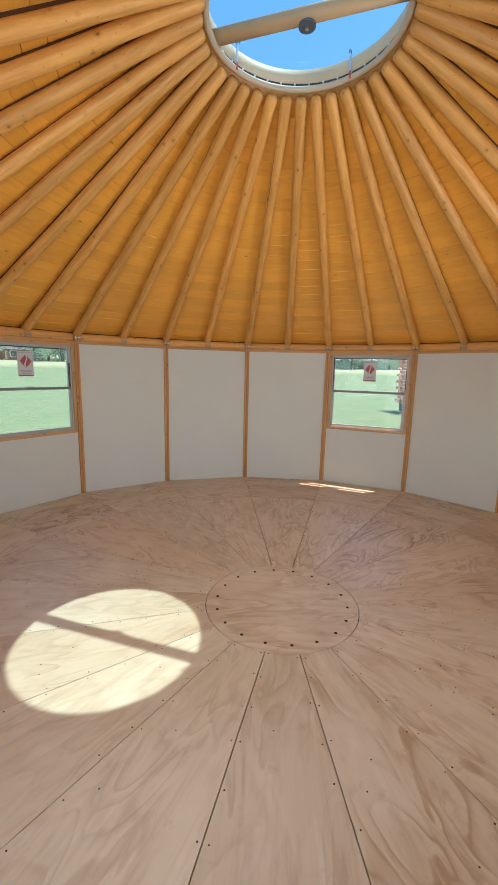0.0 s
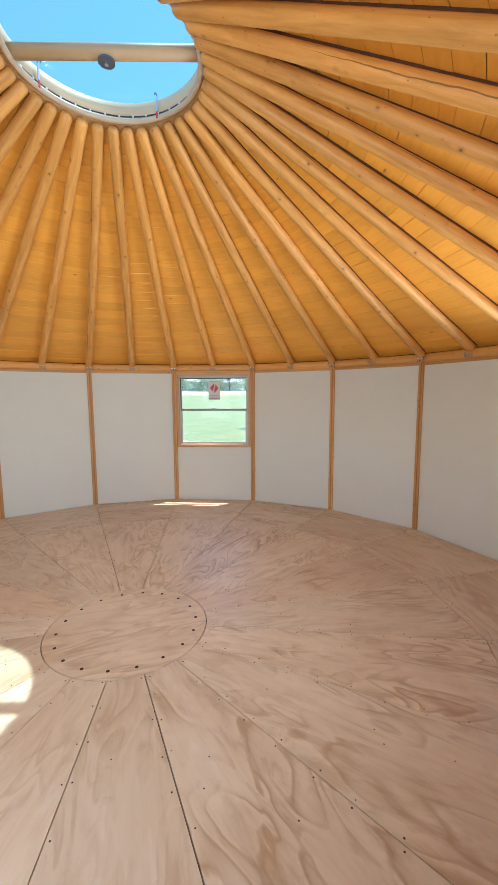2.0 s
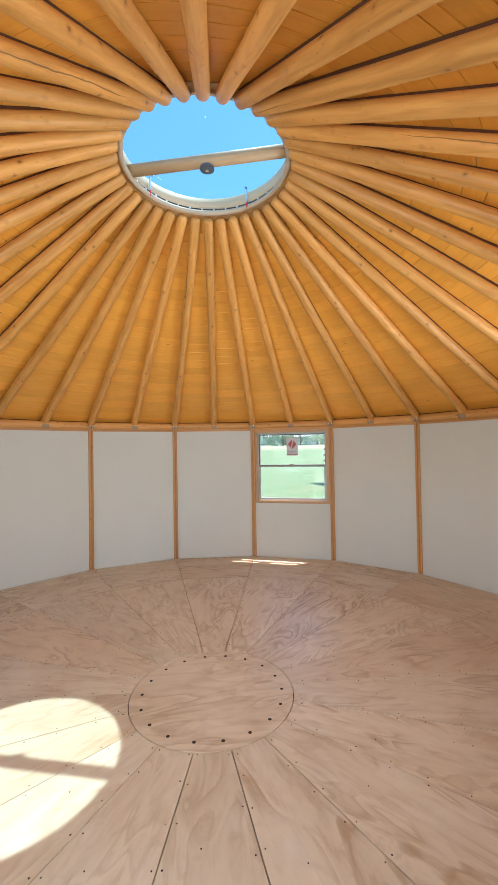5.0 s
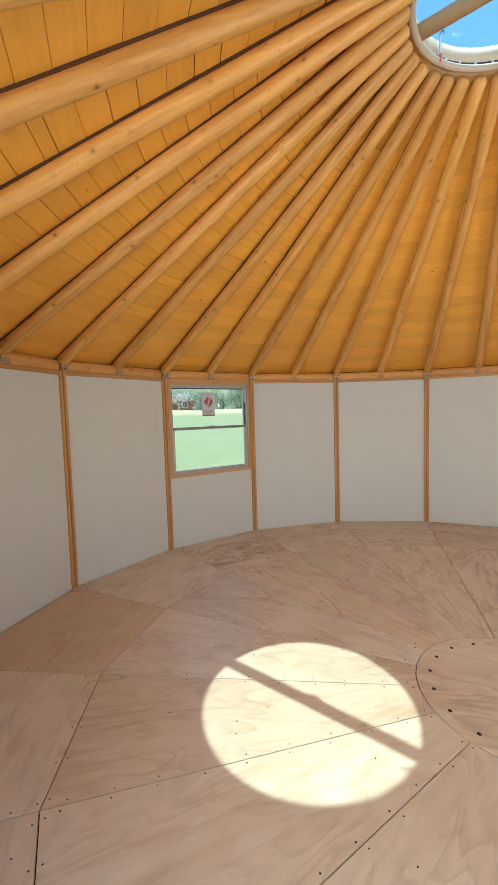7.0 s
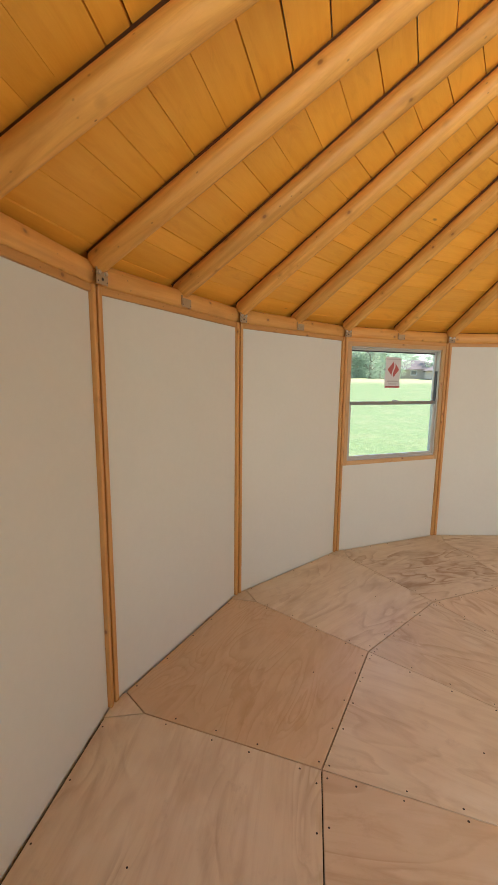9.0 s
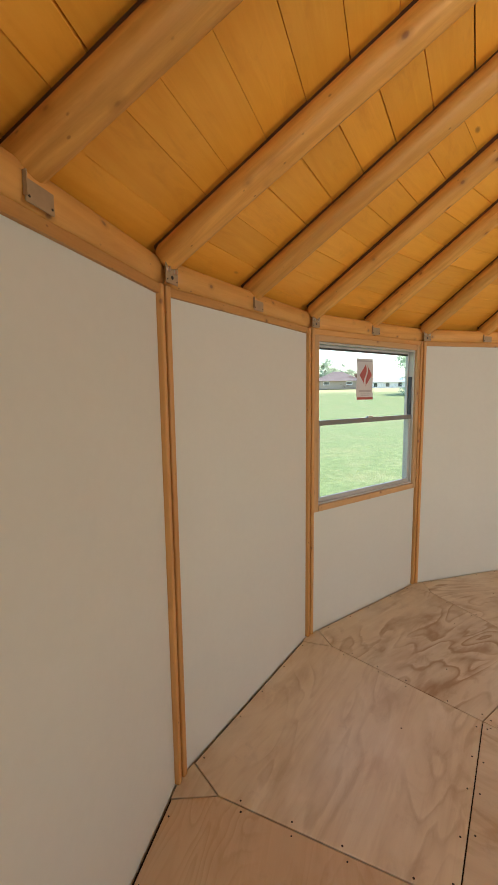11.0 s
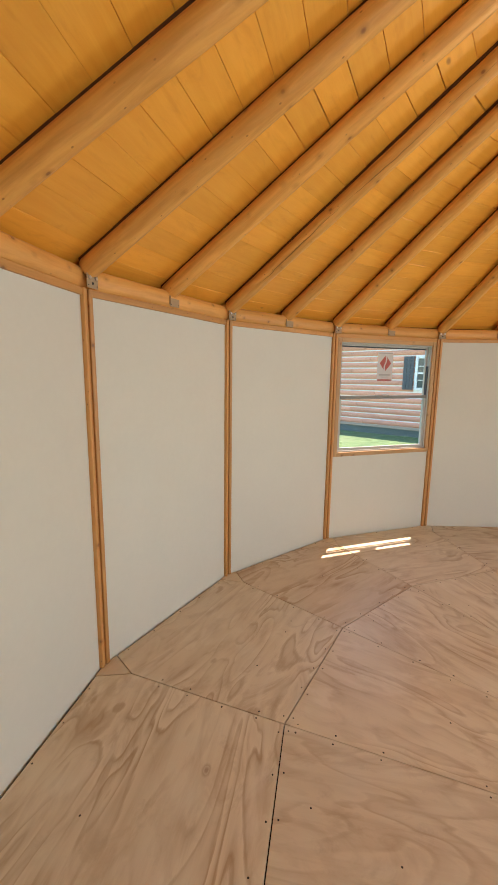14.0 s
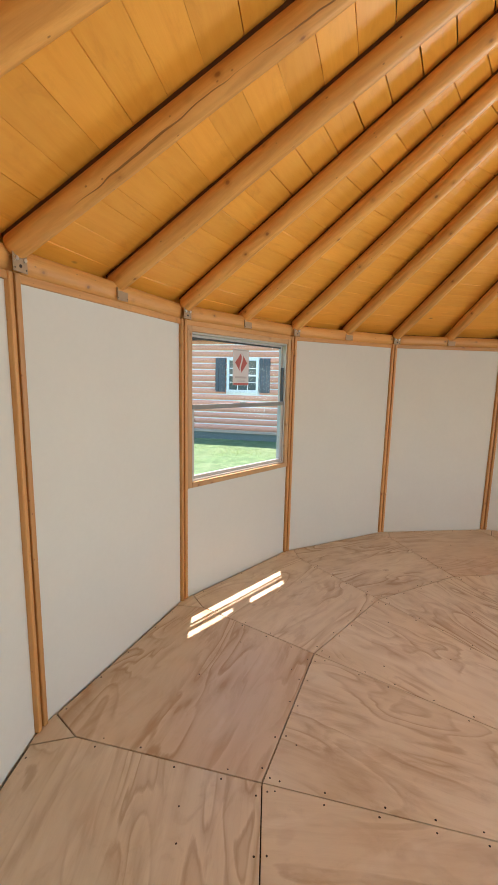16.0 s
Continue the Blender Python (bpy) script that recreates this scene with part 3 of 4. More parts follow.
OUT = (3.49, 3.49)
RAFTERS = [(rafter_mesh(s, OUT[0]), rafter_mesh(s + 50, OUT[1])) for s in range(9)]
SHADE_STRIPS = [shade_strip_mesh(r) for r in OUT]
for i in range(36):
    deg, post_end = i * 10, i % 2
    rf = empty_thing("rafter", radial(deg, R_IN, rafter_z(R_IN)) @ Matrix.Rotation(radians(90), 4, "Z") @ Matrix.Rotation(R_PITCH, 4, "Y"),
                     "peeled round log rafter, honey-coloured with knots", "rafter", "roof rafters")
    part("pole", RAFTERS[(i * 5) % 9][post_end], None, rf)
    part("spacer_strip", SHADE_STRIPS[post_end], None, rf, "dark strip standing in for the shade above the pole")

# boards of the ceiling, tangential, bay by bay
bm = bmesh.new()
uv = bm.loops.layers.uv.new("grain")
rng = random.Random(4)
BOARD = 0.142
for i in range(36):
    mid = -(i * 10 + 5)
    rot = Matrix.Rotation(radians(mid), 4, "Z")
    shift = rng.uniform(0, BOARD)
    s, s_end = 0.60, 3.575
    edges = [s]
    while edges[-1] < s_end:
        step = BOARD * math.cos(PITCH) * (1 if rng.random() < 0.9 else rng.uniform(0.5, 1))
        edges.append(min(s_end, edges[-1] + (step if len(edges) > 1 else step - shift * 0.6)))
    for j, (a, b) in enumerate(zip(edges, edges[1:])):
        if b - a < 0.01:
            continue
        g = rng.choice((0.0, 0.0, 0.0001, 0.0002, 0.0004)) if rng.random() < 0.62 else rng.uniform(0.0010, 0.0030)
        drop = rng.uniform(0, 0.0012)
        t5 = math.tan(radians(5)) * 1.001
        tilt = rng.uniform(-0.0015, 0.0015)
        u0, v0 = rng.uniform(0, 40), rng.uniform(0, 40)
        def bv(r, side, up):
            return bm.verts.new(rot @ Vector((side * r * t5, r * math.cos(radians(5)), deck_z(r) - drop + up + tilt * side)))
        c = rng.choice((0.0006, 0.0012, 0.0020))
        aa, bb = a + g, b - g
        low = [bv(aa + c, -1, 0), bv(aa + c, 1, 0), bv(bb - c, 1, 0), bv(bb - c, -1, 0)]
        top = [bv(aa, -1, 0.005), bv(aa, 1, 0.005), bv(bb, 1, 0.005), bv(bb, -1, 0.005)]
        back = [bv(aa, -1, 0.02), bv(aa, 1, 0.02), bv(bb, 1, 0.02), bv(bb, -1, 0.02)]
        faces = [low, back[::-1]]
        for p, q in ((low, top), (top, back)):
            faces += [[p[e], q[e], q[(e + 1) % 4], p[(e + 1) % 4]] for e in range(4)]
        for fv in faces:
            f = bm.faces.new(fv)
            for lo in f.loops:
                co = rot.inverted() @ lo.vert.co
                lo[uv].uv = (u0 + co.x, v0 + co.y / math.cos(PITCH))
ceiling = tagged(new("ceiling", mesh_of(bm, "ceiling", M_DECK)), "amber tongue-and-groove roof boards over the rafters", "ceiling", kind="structure")

# outer cover of the roof
bm = bmesh.new()
lathe(bm, [(0.605, deck_z(0.605) + 0.021), (3.575, deck_z(3.575) + 0.021), (3.58, deck_z(3.58) + 0.05), (0.605, deck_z(0.605) + 0.075)], 72, True)
tagged(new("roof", mesh_of(bm, "roof", M_OUTER)), "weathered canvas-coloured conical roof cover", "roof", kind="structure")

bm = lathe(bmesh.new(), [(3.56, 2.0), (3.575, 2.0), (3.575, 2.15), (3.56, 2.15)], 36, True)
tagged(new("fascia", mesh_of(bm, "fascia", M_GAP)), "dark eave board closing the roof edge", "trim", kind="structure")

# ---- roof light ----
Z_RIM = 3.712
light_ring = empty_thing("roof_light", Matrix(), "round beige roof light with curb, crossbar and clear dome", "skylight", kind="structure")
bm = lathe(bmesh.new(), [(0.632, 3.665), (0.632, 3.80), (0.66, 3.80), (0.66, 3.72)], 72, True)
part("compression_ring", bm, M_TRIM, light_ring, "timber ring behind the rafter ends", True)
bm = lathe(bmesh.new(), [(0.590 + 0.021 * math.cos(a), Z_RIM + 0.019 * math.sin(a)) for a in [i * math.pi / 6 for i in range(12)]], 96, True)
part("rim", bm, M_RIM, light_ring, "rounded tan rim", True)
bm = lathe(bmesh.new(), [(0.594, Z_RIM + 0.024), (0.600, 3.845), (0.622, 3.858), (0.64, 3.845), (0.64, Z_RIM + 0.024)], 96, True)
part("curb", bm, M_CURB, light_ring, "beige painted curb band", True)
bm = lathe(bmesh.new(), [(0.590, Z_RIM + 0.028), (0.590, Z_RIM + 0.036), (0.599, Z_RIM + 0.036), (0.599, Z_RIM + 0.028)], 96, True)
part("gasket", bm, M_SEAL, light_ring, "dark seal line above the rim")
for i in range(36):
    m = radial(i * 10 + 5, 0.592, Z_RIM + 0.032) @ Matrix.Rotation(radians(90), 4, "X")
    part("rim_screw", cylinder(bmesh.new(), 0.008, 0.0065, 0.007, m, 8), M_WHITE, light_ring)
bm = bmesh.new()
lathe(bm, [(0.632 * math.cos(a), 3.860 + 0.20 * math.sin(a)) for a in [radians(x) for x in (0, 12, 25, 40, 55, 70, 82, 89.5)]], 64)
dome = part("dome", bm, M_DOME, light_ring, "clear acrylic dome", True)
BAR_DEG = 83.4
Z_BAR = 3.752
m = Matrix.Translation((0, 0.02, 0)) @ radial(BAR_DEG, -0.60, Z_BAR) @ TO_Y
bar_ob = part("crossbar", cylinder(bmesh.new(), 0.043, 0.043, 1.20, m, 24), M_BAR, light_ring, "beige round crossbar", True)
hub = part("hub_plate", cylinder(bmesh.new(), 0.052, 0.052, 0.012, Matrix.Translation((0.0, 0.02, Z_BAR - 0.062)), 24), M_GREYBLUE, light_ring, "dark grey round fastening plate")
part("hub_bolt", cylinder(bmesh.new(), 0.012, 0.010, 0.012, Matrix.Translation((0.0, 0.02, Z_BAR - 0.074)), 10), M_BOLT, hub)


def latch(deg):
    th = empty_thing("dome_latch", radial(deg, 0.575, 3.70), "hanging pale latch with a red tip on the curb", "latch", "dome latches")
    part("arm", box_bm(-0.008, 0.008, -0.006, 0.0, 0.03, 0.15, bevel=0.002), M_STRAP, th)
    part("red_tip", box_bm(-0.007, 0.007, -0.008, 0.002, 0.0, 0.045, bevel=0.002), M_RED, th, "red tip")
    bm = bmesh.new()
    for j in range(8):
        a0 = radians(j * 25)
        mm = Matrix.Translation((0, -0.012 + 0.014 * math.cos(a0), 0.15 + 0.014 * math.sin(a0))) @ Matrix.Rotation(a0, 4, "X")
        cylinder(bm, 0.0035, 0.0035, 0.009, mm, 6)
    part("hook", bm, M_GREYBLUE, th, "dark wire hook")


for d in (15, 91, 207, 288):
    latch(d)


# ---- windows ----
def sticker(parent_pose, curl):
    th = empty_thing("window_sticker", parent_pose, "pale maker's sticker with a red diamond on the pane", "sticker", "window stickers")
    w, h = 0.09, 0.140
    bm = bmesh.new()
    cols = 9
    def surf(x, z):
        return -0.004 - curl * (0.5 + 0.5 * math.cos(x / w * 2.6)) * 0.008 - curl * 0.004 * math.sin(z * 30)
    for back in (0.0, 0.0006):
        grid = [[bm.verts.new((-w + 2 * w * i / cols, surf(-w + 2 * w * i / cols, z) + back, z)) for i in range(cols + 1)] for z in [(-1 + j / 6) * h + (0.01 * curl if j == 12 else 0) for j in range(13)]]
        for a, b in zip(grid, grid[1:]):
            for i in range(cols):
                bm.faces.new((a[i], a[i + 1], b[i + 1], b[i]))
    part("paper", bm, M_PAPER, th)
    cz = 0.035
    # the diamond in two halves with a pale wave between
    for side in (-1, 1):
        bm = bmesh.new()
        rows = []
        for i in range(15):
            t = i / 14
            z = cz + 0.08 * (1 - 2 * t)
            edge = side * 0.068 * (1 - abs(1 - 2 * t))
            inner = 0.011 * math.sin(t * 2 * math.pi) + side * 0.008
            if side * inner > side * edge:
                inner = edge
            rows.append([bm.verts.new((x, surf(x, z) - 0.0012, z)) for x in (inner, inner * 0.6 + edge * 0.4, edge)])
        for a, b in zip(rows, rows[1:]):
            for i in range(2):
                bm.faces.new((a[i], a[i + 1], b[i + 1], b[i]))
        part("diamond_half", bm, M_STRED, th, "red half diamond")
    def bar(name, x0, x1, z0, z1, material):
        bm = bmesh.new()
        rows = [[bm.verts.new((x, surf(x, z) - 0.0012, z)) for x in [x0 + (x1 - x0) * i / 8 for i in range(9)]] for z in (z0, z1)]
        for i in range(8):
            bm.faces.new((rows[0][i], rows[0][i + 1], rows[1][i + 1], rows[1][i]))
        part(name, bm, material, th)
    bar("name_bar", -0.066, 0.066, -0.086, -0.070, M_STGREY)
    bar("text_bar", -0.05, 0.05, -0.101, -0.096, M_STGREY)
    bar("text_bar", -0.045, 0.045, -0.110, -0.106, M_STGREY)
    bar("bottom_band", -0.086, 0.086, -0.138, -0.122, M_STRED)
    bar("top_band", -0.086, 0.086, 0.128, 0.137, M_STGREY)
    return th


def frame_part(name, parent, x0, x1, z0, z1, y0, y1, w, material, label=""):
    """Four bars round a rectangle as one sash."""
    bm = bmesh.new()
    box(bm, x0, x0 + w, y0, y1, z0, z1, bevel=0.003)
    box(bm, x1 - w, x1, y0, y1, z0, z1, bevel=0.003)
    box(bm, x0 + w, x1 - w, y0 + 0.001, y1 - 0.001, z0, z0 + w, bevel=0.003)
    box(bm, x0 + w, x1 - w, y0 + 0.001, y1 - 0.001, z1 - w, z1, bevel=0.003)
    return part(name, bm, material, parent, label)


def window(name, k):
    th = empty_thing(name, panel_pose(k), "wood-cased single-hung window with grey vinyl sashes", "window", "windows", "structure")
    # wooden casing
    for s in (-1, 1):
        x0, x1 = sorted((s * 0.532, s * 0.572))
        me = mesh_of(box_bm(x0, x1, -0.016, 0.05, 0.832, 1.962, bevel=0.003), "casing", M_CASING)
        me.transform(Matrix.Rotation(radians(90), 4, "Y"))
        part("casing", me, None, th).matrix_local = Matrix.Rotation(radians(-90), 4, "Y")
    part("casing_sill", box_bm(-0.532, 0.532, -0.017, 0.05, 0.832, 0.872, bevel=0.003), M_CASING, th)
    part("casing_head", box_bm(-0.532, 0.532, -0.014, 0.05, 1.925, 1.962, bevel=0.003), M_CASING, th)
    # vinyl frame and sashes
    frame_part("window_frame", th, -0.532, 0.532, 0.872, 1.925, 0.0, 0.075, 0.014, M_VINYL)
    up = frame_part("upper_sash", th, -0.518, 0.518, 1.395, 1.911, 0.042, 0.064, 0.016, M_VINYL)
    lo = frame_part("lower_sash", th, -0.518, 0.518, 0.886, 1.425, 0.012, 0.036, 0.026, M_VINYL)
    part("meeting_rail", box_bm(-0.512, 0.512, 0.002, 0.012, 1.393, 1.426, bevel=0.003), M_RAIL, lo)
    part("lock", box_bm(-0.03, 0.03, -0.002, 0.014, 1.424, 1.437, bevel=0.004), M_VINYL, lo, "small sash lock")
    part("head_seal", box_bm(-0.502, 0.502, 0.045, 0.062, 1.884, 1.896), M_SEAL, up, "dark seal")
    for s in (-1, 1):
        x0, x1 = sorted((s * 0.509, s * 0.518))
        part("jamb_track", box_bm(x0, x1, 0.014, 0.040, 1.426, 1.72 if s > 0 else 1.905), M_SEAL, th, "dark sash track")
    for sash, x, z0, z1, y in ((up, 0.503, 1.410, 1.896, 0.052), (lo, 0.493, 0.911, 1.400, 0.024)):
        p = part("pane", box_bm(-x, x, y, y + 0.003, z0, z1), M_GLASS, sash)
        p.visible_shadow = False
    return th


window("window_1", -4)
window("window_2", 0)
# windows 3 to 5 are unseen, added where the fill lamps sit
window("window_3", 4)
window("window_4", 8)
window("window_5", -8)
sticker(panel_pose(-4) @ Matrix.Translation((-0.012, 0.050, 1.692)), 1.0)
sticker(panel_pose(0) @ Matrix.Translation((0.008, 0.050, 1.705)), 0.25)


# ---- outside: cabin ----
M_SIDING = log_wood("cabin_siding", (0.76, 0.36, 0.235), (0.66, 0.295, 0.185), (0.2, 0.09, 0.05), False, 0.9, 1.1)
M_CHINK = plain("chinking", (0.90, 0.88, 0.85), 0.8)
M_SKIRT = plain("cabin_skirt", (0.14, 0.165, 0.15), 0.7)
M_BAND = plain("sill_band", (0.42, 0.33, 0.25), 0.7)
M_SHUT = plain("dark_shutter", (0.085, 0.09, 0.10), 0.6)
M_DARKGLASS = plain("house_pane", (0.06, 0.075, 0.08), 0.08)
M_SHINGLE = plain("grey_shingle", (0.115, 0.11, 0.11), 0.9, 0.0, 0.25, 6.0)
CORNER, ALONG = Vector((-1.0, 22.6, 0)), Vector((0.4907, -0.8713, 0))
INTO = Vector((0.8713, 0.4907, 0))
CAB = Matrix((ALONG.to_4d(), INTO.to_4d(), (0, 0, 1, 0), (0, 0, 0, 1))).transposed()
CAB[0][3], CAB[1][3], CAB[2][3], CAB[3][3] = CORNER.x, CORNER.y, 0.0, 1.0
CAB[3][0] = CAB[3][1] = CAB[3][2] = 0.0
LEN, DEEP, EAVE = 21.0, 8.0, 2.85
cabin = empty_thing("log_cabin", CAB, "reddish log-sided cabin with pale chinking and shutters", "house")
bm = box_bm(0.03, LEN, 0.03, DEEP, 0.1, EAVE)
part("wall", bm, M_CHINK, cabin, "pale chinking between the logs")
part("skirt", box_bm(0.02, LEN, 0.06, DEEP, GROUND - 0.1, 0.02), M_SKIRT, cabin, "dark green skirting")
part("sill_band", box_bm(-0.01, LEN, -0.01, DEEP, 0.02, 0.11, bevel=0.01), M_BAND, cabin)
COURSE = 0.182
WX0, WX1, WZ0, WZ1 = 14.47, 15.38, 1.28, 2.23
log_cache = {}


def siding_log(x0, x1, z):
    length = round(x1 - x0, 3)
    if length not in log_cache:
        bm = bmesh.new()
        h = COURSE - 0.038
        prof = [(0.03, 0), (0.006, 0.0), (-0.012, h * 0.25), (-0.018, h * 0.5), (-0.012, h * 0.75), (0.006, h), (0.03, h)]
        a = [bm.verts.new((0, y, zz)) for y, zz in prof]
        b = [bm.verts.new((length, y, zz)) for y, zz in prof]
        for i in range(len(prof) - 1):
            bm.faces.new((a[i], b[i], b[i + 1], a[i + 1]))
        bm.faces.new(a)
        bm.faces.new(b[::-1])
        log_cache[length] = mesh_of(bm, "siding_log", M_SIDING)
    ob = part("siding_log", log_cache[length], None, cabin)
    ob.matrix_local = Matrix.Translation((x0, 0, z))


rng = random.Random(8)
z, row = 0.112, 0
while z + COURSE < EAVE + 0.05:
    cuts = [0.0]
    x = rng.choice((1.2, 2.0, 2.8, 3.4))
    while x < LEN - 0.6:
        cuts.append(x)
        x += rng.choice((2.4, 3.0, 3.6))
    cuts.append(LEN)
    for a, b in zip(cuts, cuts[1:]):
        a, b = a + 0.008, b - 0.008
        if z + COURSE > WZ0 - 0.04 and z < WZ1 + 0.02:
            spans = [(a, min(b, WX0 - 0.06)), (max(a, WX1 + 0.06), b)]
        else:
            spans = [(a, b)]
        for s0, s1 in spans:
            if s1 - s0 > 0.1:
                siding_log(s0, s1, z)
    # squared log ends at the corner
    out = 0.10 if row % 2 else 0.22
    part("corner_log", box_bm(-out, 0.35, -0.03 if row % 2 else -0.12, 0.10, z, z + COURSE - 0.02, bevel=0.01), M_SIDING, cabin)
    z += COURSE
    row += 1
win = part("window", box_bm(WX0 + 0.05, WX1 - 0.05, -0.005, 0.02, WZ0 + 0.05, WZ1 - 0.05), M_DARKGLASS, cabin, "dark panes in a white frame")
frame_part("frame", win, WX0 - 0.03, WX1 + 0.03, WZ0 - 0.03, WZ1 + 0.03, -0.05, 0.02, 0.075, M_WHITE)
part("meeting_rail", box_bm(WX0 + 0.04, WX1 - 0.04, -0.04, -0.006, (WZ0 + WZ1) / 2 - 0.025, (WZ0 + WZ1) / 2 + 0.025), M_WHITE, win)
for i in (1, 2):
    x = WX0 + (WX1 - WX0) * i / 3
    part("glazing_bar", box_bm(x - 0.011, x + 0.011, -0.03, -0.006, WZ0 + 0.04, WZ1 - 0.04), M_WHITE, win)
for zz in (WZ0 + 0.27, WZ1 - 0.27):
    part("glazing_bar", box_bm(WX0 + 0.04, WX1 - 0.04, -0.028, -0.006, zz - 0.011, zz + 0.011), M_WHITE, win)
for x0 in (WX0 - 0.38, WX1 + 0.06):
    sh = empty_thing("shutter", Matrix(), "", "")
    sh.parent = cabin
    for i in range(3):
        part("board", box_bm(x0 + i * 0.105, x0 + i * 0.105 + 0.098, -0.045, -0.020, WZ0 - 0.02, WZ1 + 0.02, bevel=0.004), M_SHUT, sh)
    for zz in (WZ0 + 0.12, WZ1 - 0.18):
        part("batten", box_bm(x0 + 0.01, x0 + 0.30, -0.062, -0.046, zz, zz + 0.07, bevel=0.004), M_SHUT, sh)
bm = bmesh.new()
v = [bm.verts.new(p) for p in ((-0.4, -0.16, EAVE - 0.1), (LEN, -0.16, EAVE - 0.1), (LEN, DEEP / 2, EAVE + 1.9), (-0.4, DEEP / 2, EAVE + 1.9), (-0.4, DEEP + 0.45, EAVE - 0.1), (LEN, DEEP + 0.45, EAVE - 0.1))]
for q in ((0, 1, 2, 3), (3, 2, 5, 4)):
    bm.faces.new([v[i] for i in q])
bmesh.ops.solidify(bm, geom=bm.faces[:], thickness=0.12)
part("roof", bm, M_SHINGLE, cabin)


# ---- outside: far houses ----
def at_bearing(az, dist, z=GROUND):
    """A place seen from the yurt at an angle from +x, anticlockwise."""
    a = radians(az)
    x, y = -1.2 + dist * math.cos(a), -1.0 + dist * math.sin(a)
    return Vector((x, y, z + swell(math.hypot(x, y)) - (0.1 if dist > 30 else 0)))


def far_house(name, az, dist, length, depth, eave, ridge, wall_mat, roof_mat, hip, label):
    p = at_bearing(az, dist)
    m = Matrix.Translation(p) @ Matrix.Rotation(radians(az + 90), 4, "Z")
    th = empty_thing(name, m, label, "house")
    part("wall", box_bm(-length / 2, length / 2, -depth / 2, depth / 2, 0, eave), wall_mat, th)
    bm = bmesh.new()
    e = 0.5
    x, y = length / 2 + e, depth / 2 + e
    rx = max(0.3, length / 2 - (depth / 2 if hip else -e))
    v = [bm.verts.new(q) for q in ((-x, -y, eave - 0.15), (x, -y, eave - 0.15), (x, y, eave - 0.15), (-x, y, eave - 0.15), (-rx, 0, ridge), (rx, 0, ridge))]
    for q in ((0, 1, 5, 4), (2, 3, 4, 5), (1, 2, 5), (3, 0, 4), (3, 2, 1, 0)):
        bm.faces.new([v[i] for i in q])
    part("roof", bm, roof_mat, th)
    n = max(2, int(length / 3.2))
    for i in range(n):
        cx = -length / 2 + (i + 0.5) * length / n
        w = part("window", box_bm(cx - 0.5, cx + 0.5, depth / 2 - 0.02, depth / 2 + 0.03, 0.9, min(eave - 0.35, 2.1)), M_DARKGLASS, th)
        part("frame", box_bm(cx - 0.6, cx + 0.6, depth / 2 + 0.001, depth / 2 + 0.02, 0.8, min(eave - 0.25, 2.2)), M_WHITE, w)
    return th


M_TAN = plain("tan_wall", (0.36, 0.31, 0.26), 0.8)
M_BRICK = plain("far_brick", (0.30, 0.14, 0.10), 0.8)
M_BLUEROOF = plain("blue_metal", (0.25, 0.38, 0.50), 0.5)
far_house("ranch_house", 123.0, 82, 8.5, 7, 1.7, 3.5, M_TAN, M_SHINGLE, True, "low grey hip-roofed house across the field")
far_house("ranch_house", 127.4, 92, 11, 8, 2.1, 4.0, M_TAN, M_SHINGLE, True, "low dark-roofed house beyond the field")
far_house("long_shed", 114.5, 130, 24, 8, 2.4, 3.7, M_WHITE, M_BLUEROOF, False, "long white shed with a pale blue roof")
far_house("brick_house", 145.8, 95, 14, 8, 2.4, 4.2, M_BRICK, M_SHINGLE, True, "red brick house among trees")
far_house("pale_house", 102.6, 105, 9, 7, 2.6, 4.6, M_BLUEROOF, M_WHITE, False, "pale blue-grey house by the trees")
far_house("pale_house", 96.2, 108, 6, 6, 2.6, 3.9, M_BLUEROOF, M_WHITE, False, "pale blue-grey outbuilding by the trees")

# ---- outside: trees ----
M_BARK = plain("bark", (0.24, 0.21, 0.17), 0.9, 0.0, 0.3, 8.0, 0.6)
M_LEAF = leaf_material("leaves", (0.36, 0.47, 0.34), (0.50, 0.60, 0.46))
M_LEAF_RED = leaf_material("red_leaves", (0.12, 0.035, 0.03), (0.20, 0.08, 0.05))
M_BLADE = leaf_material("grass_blades", (0.36, 0.48, 0.20), (0.50, 0.59, 0.30))


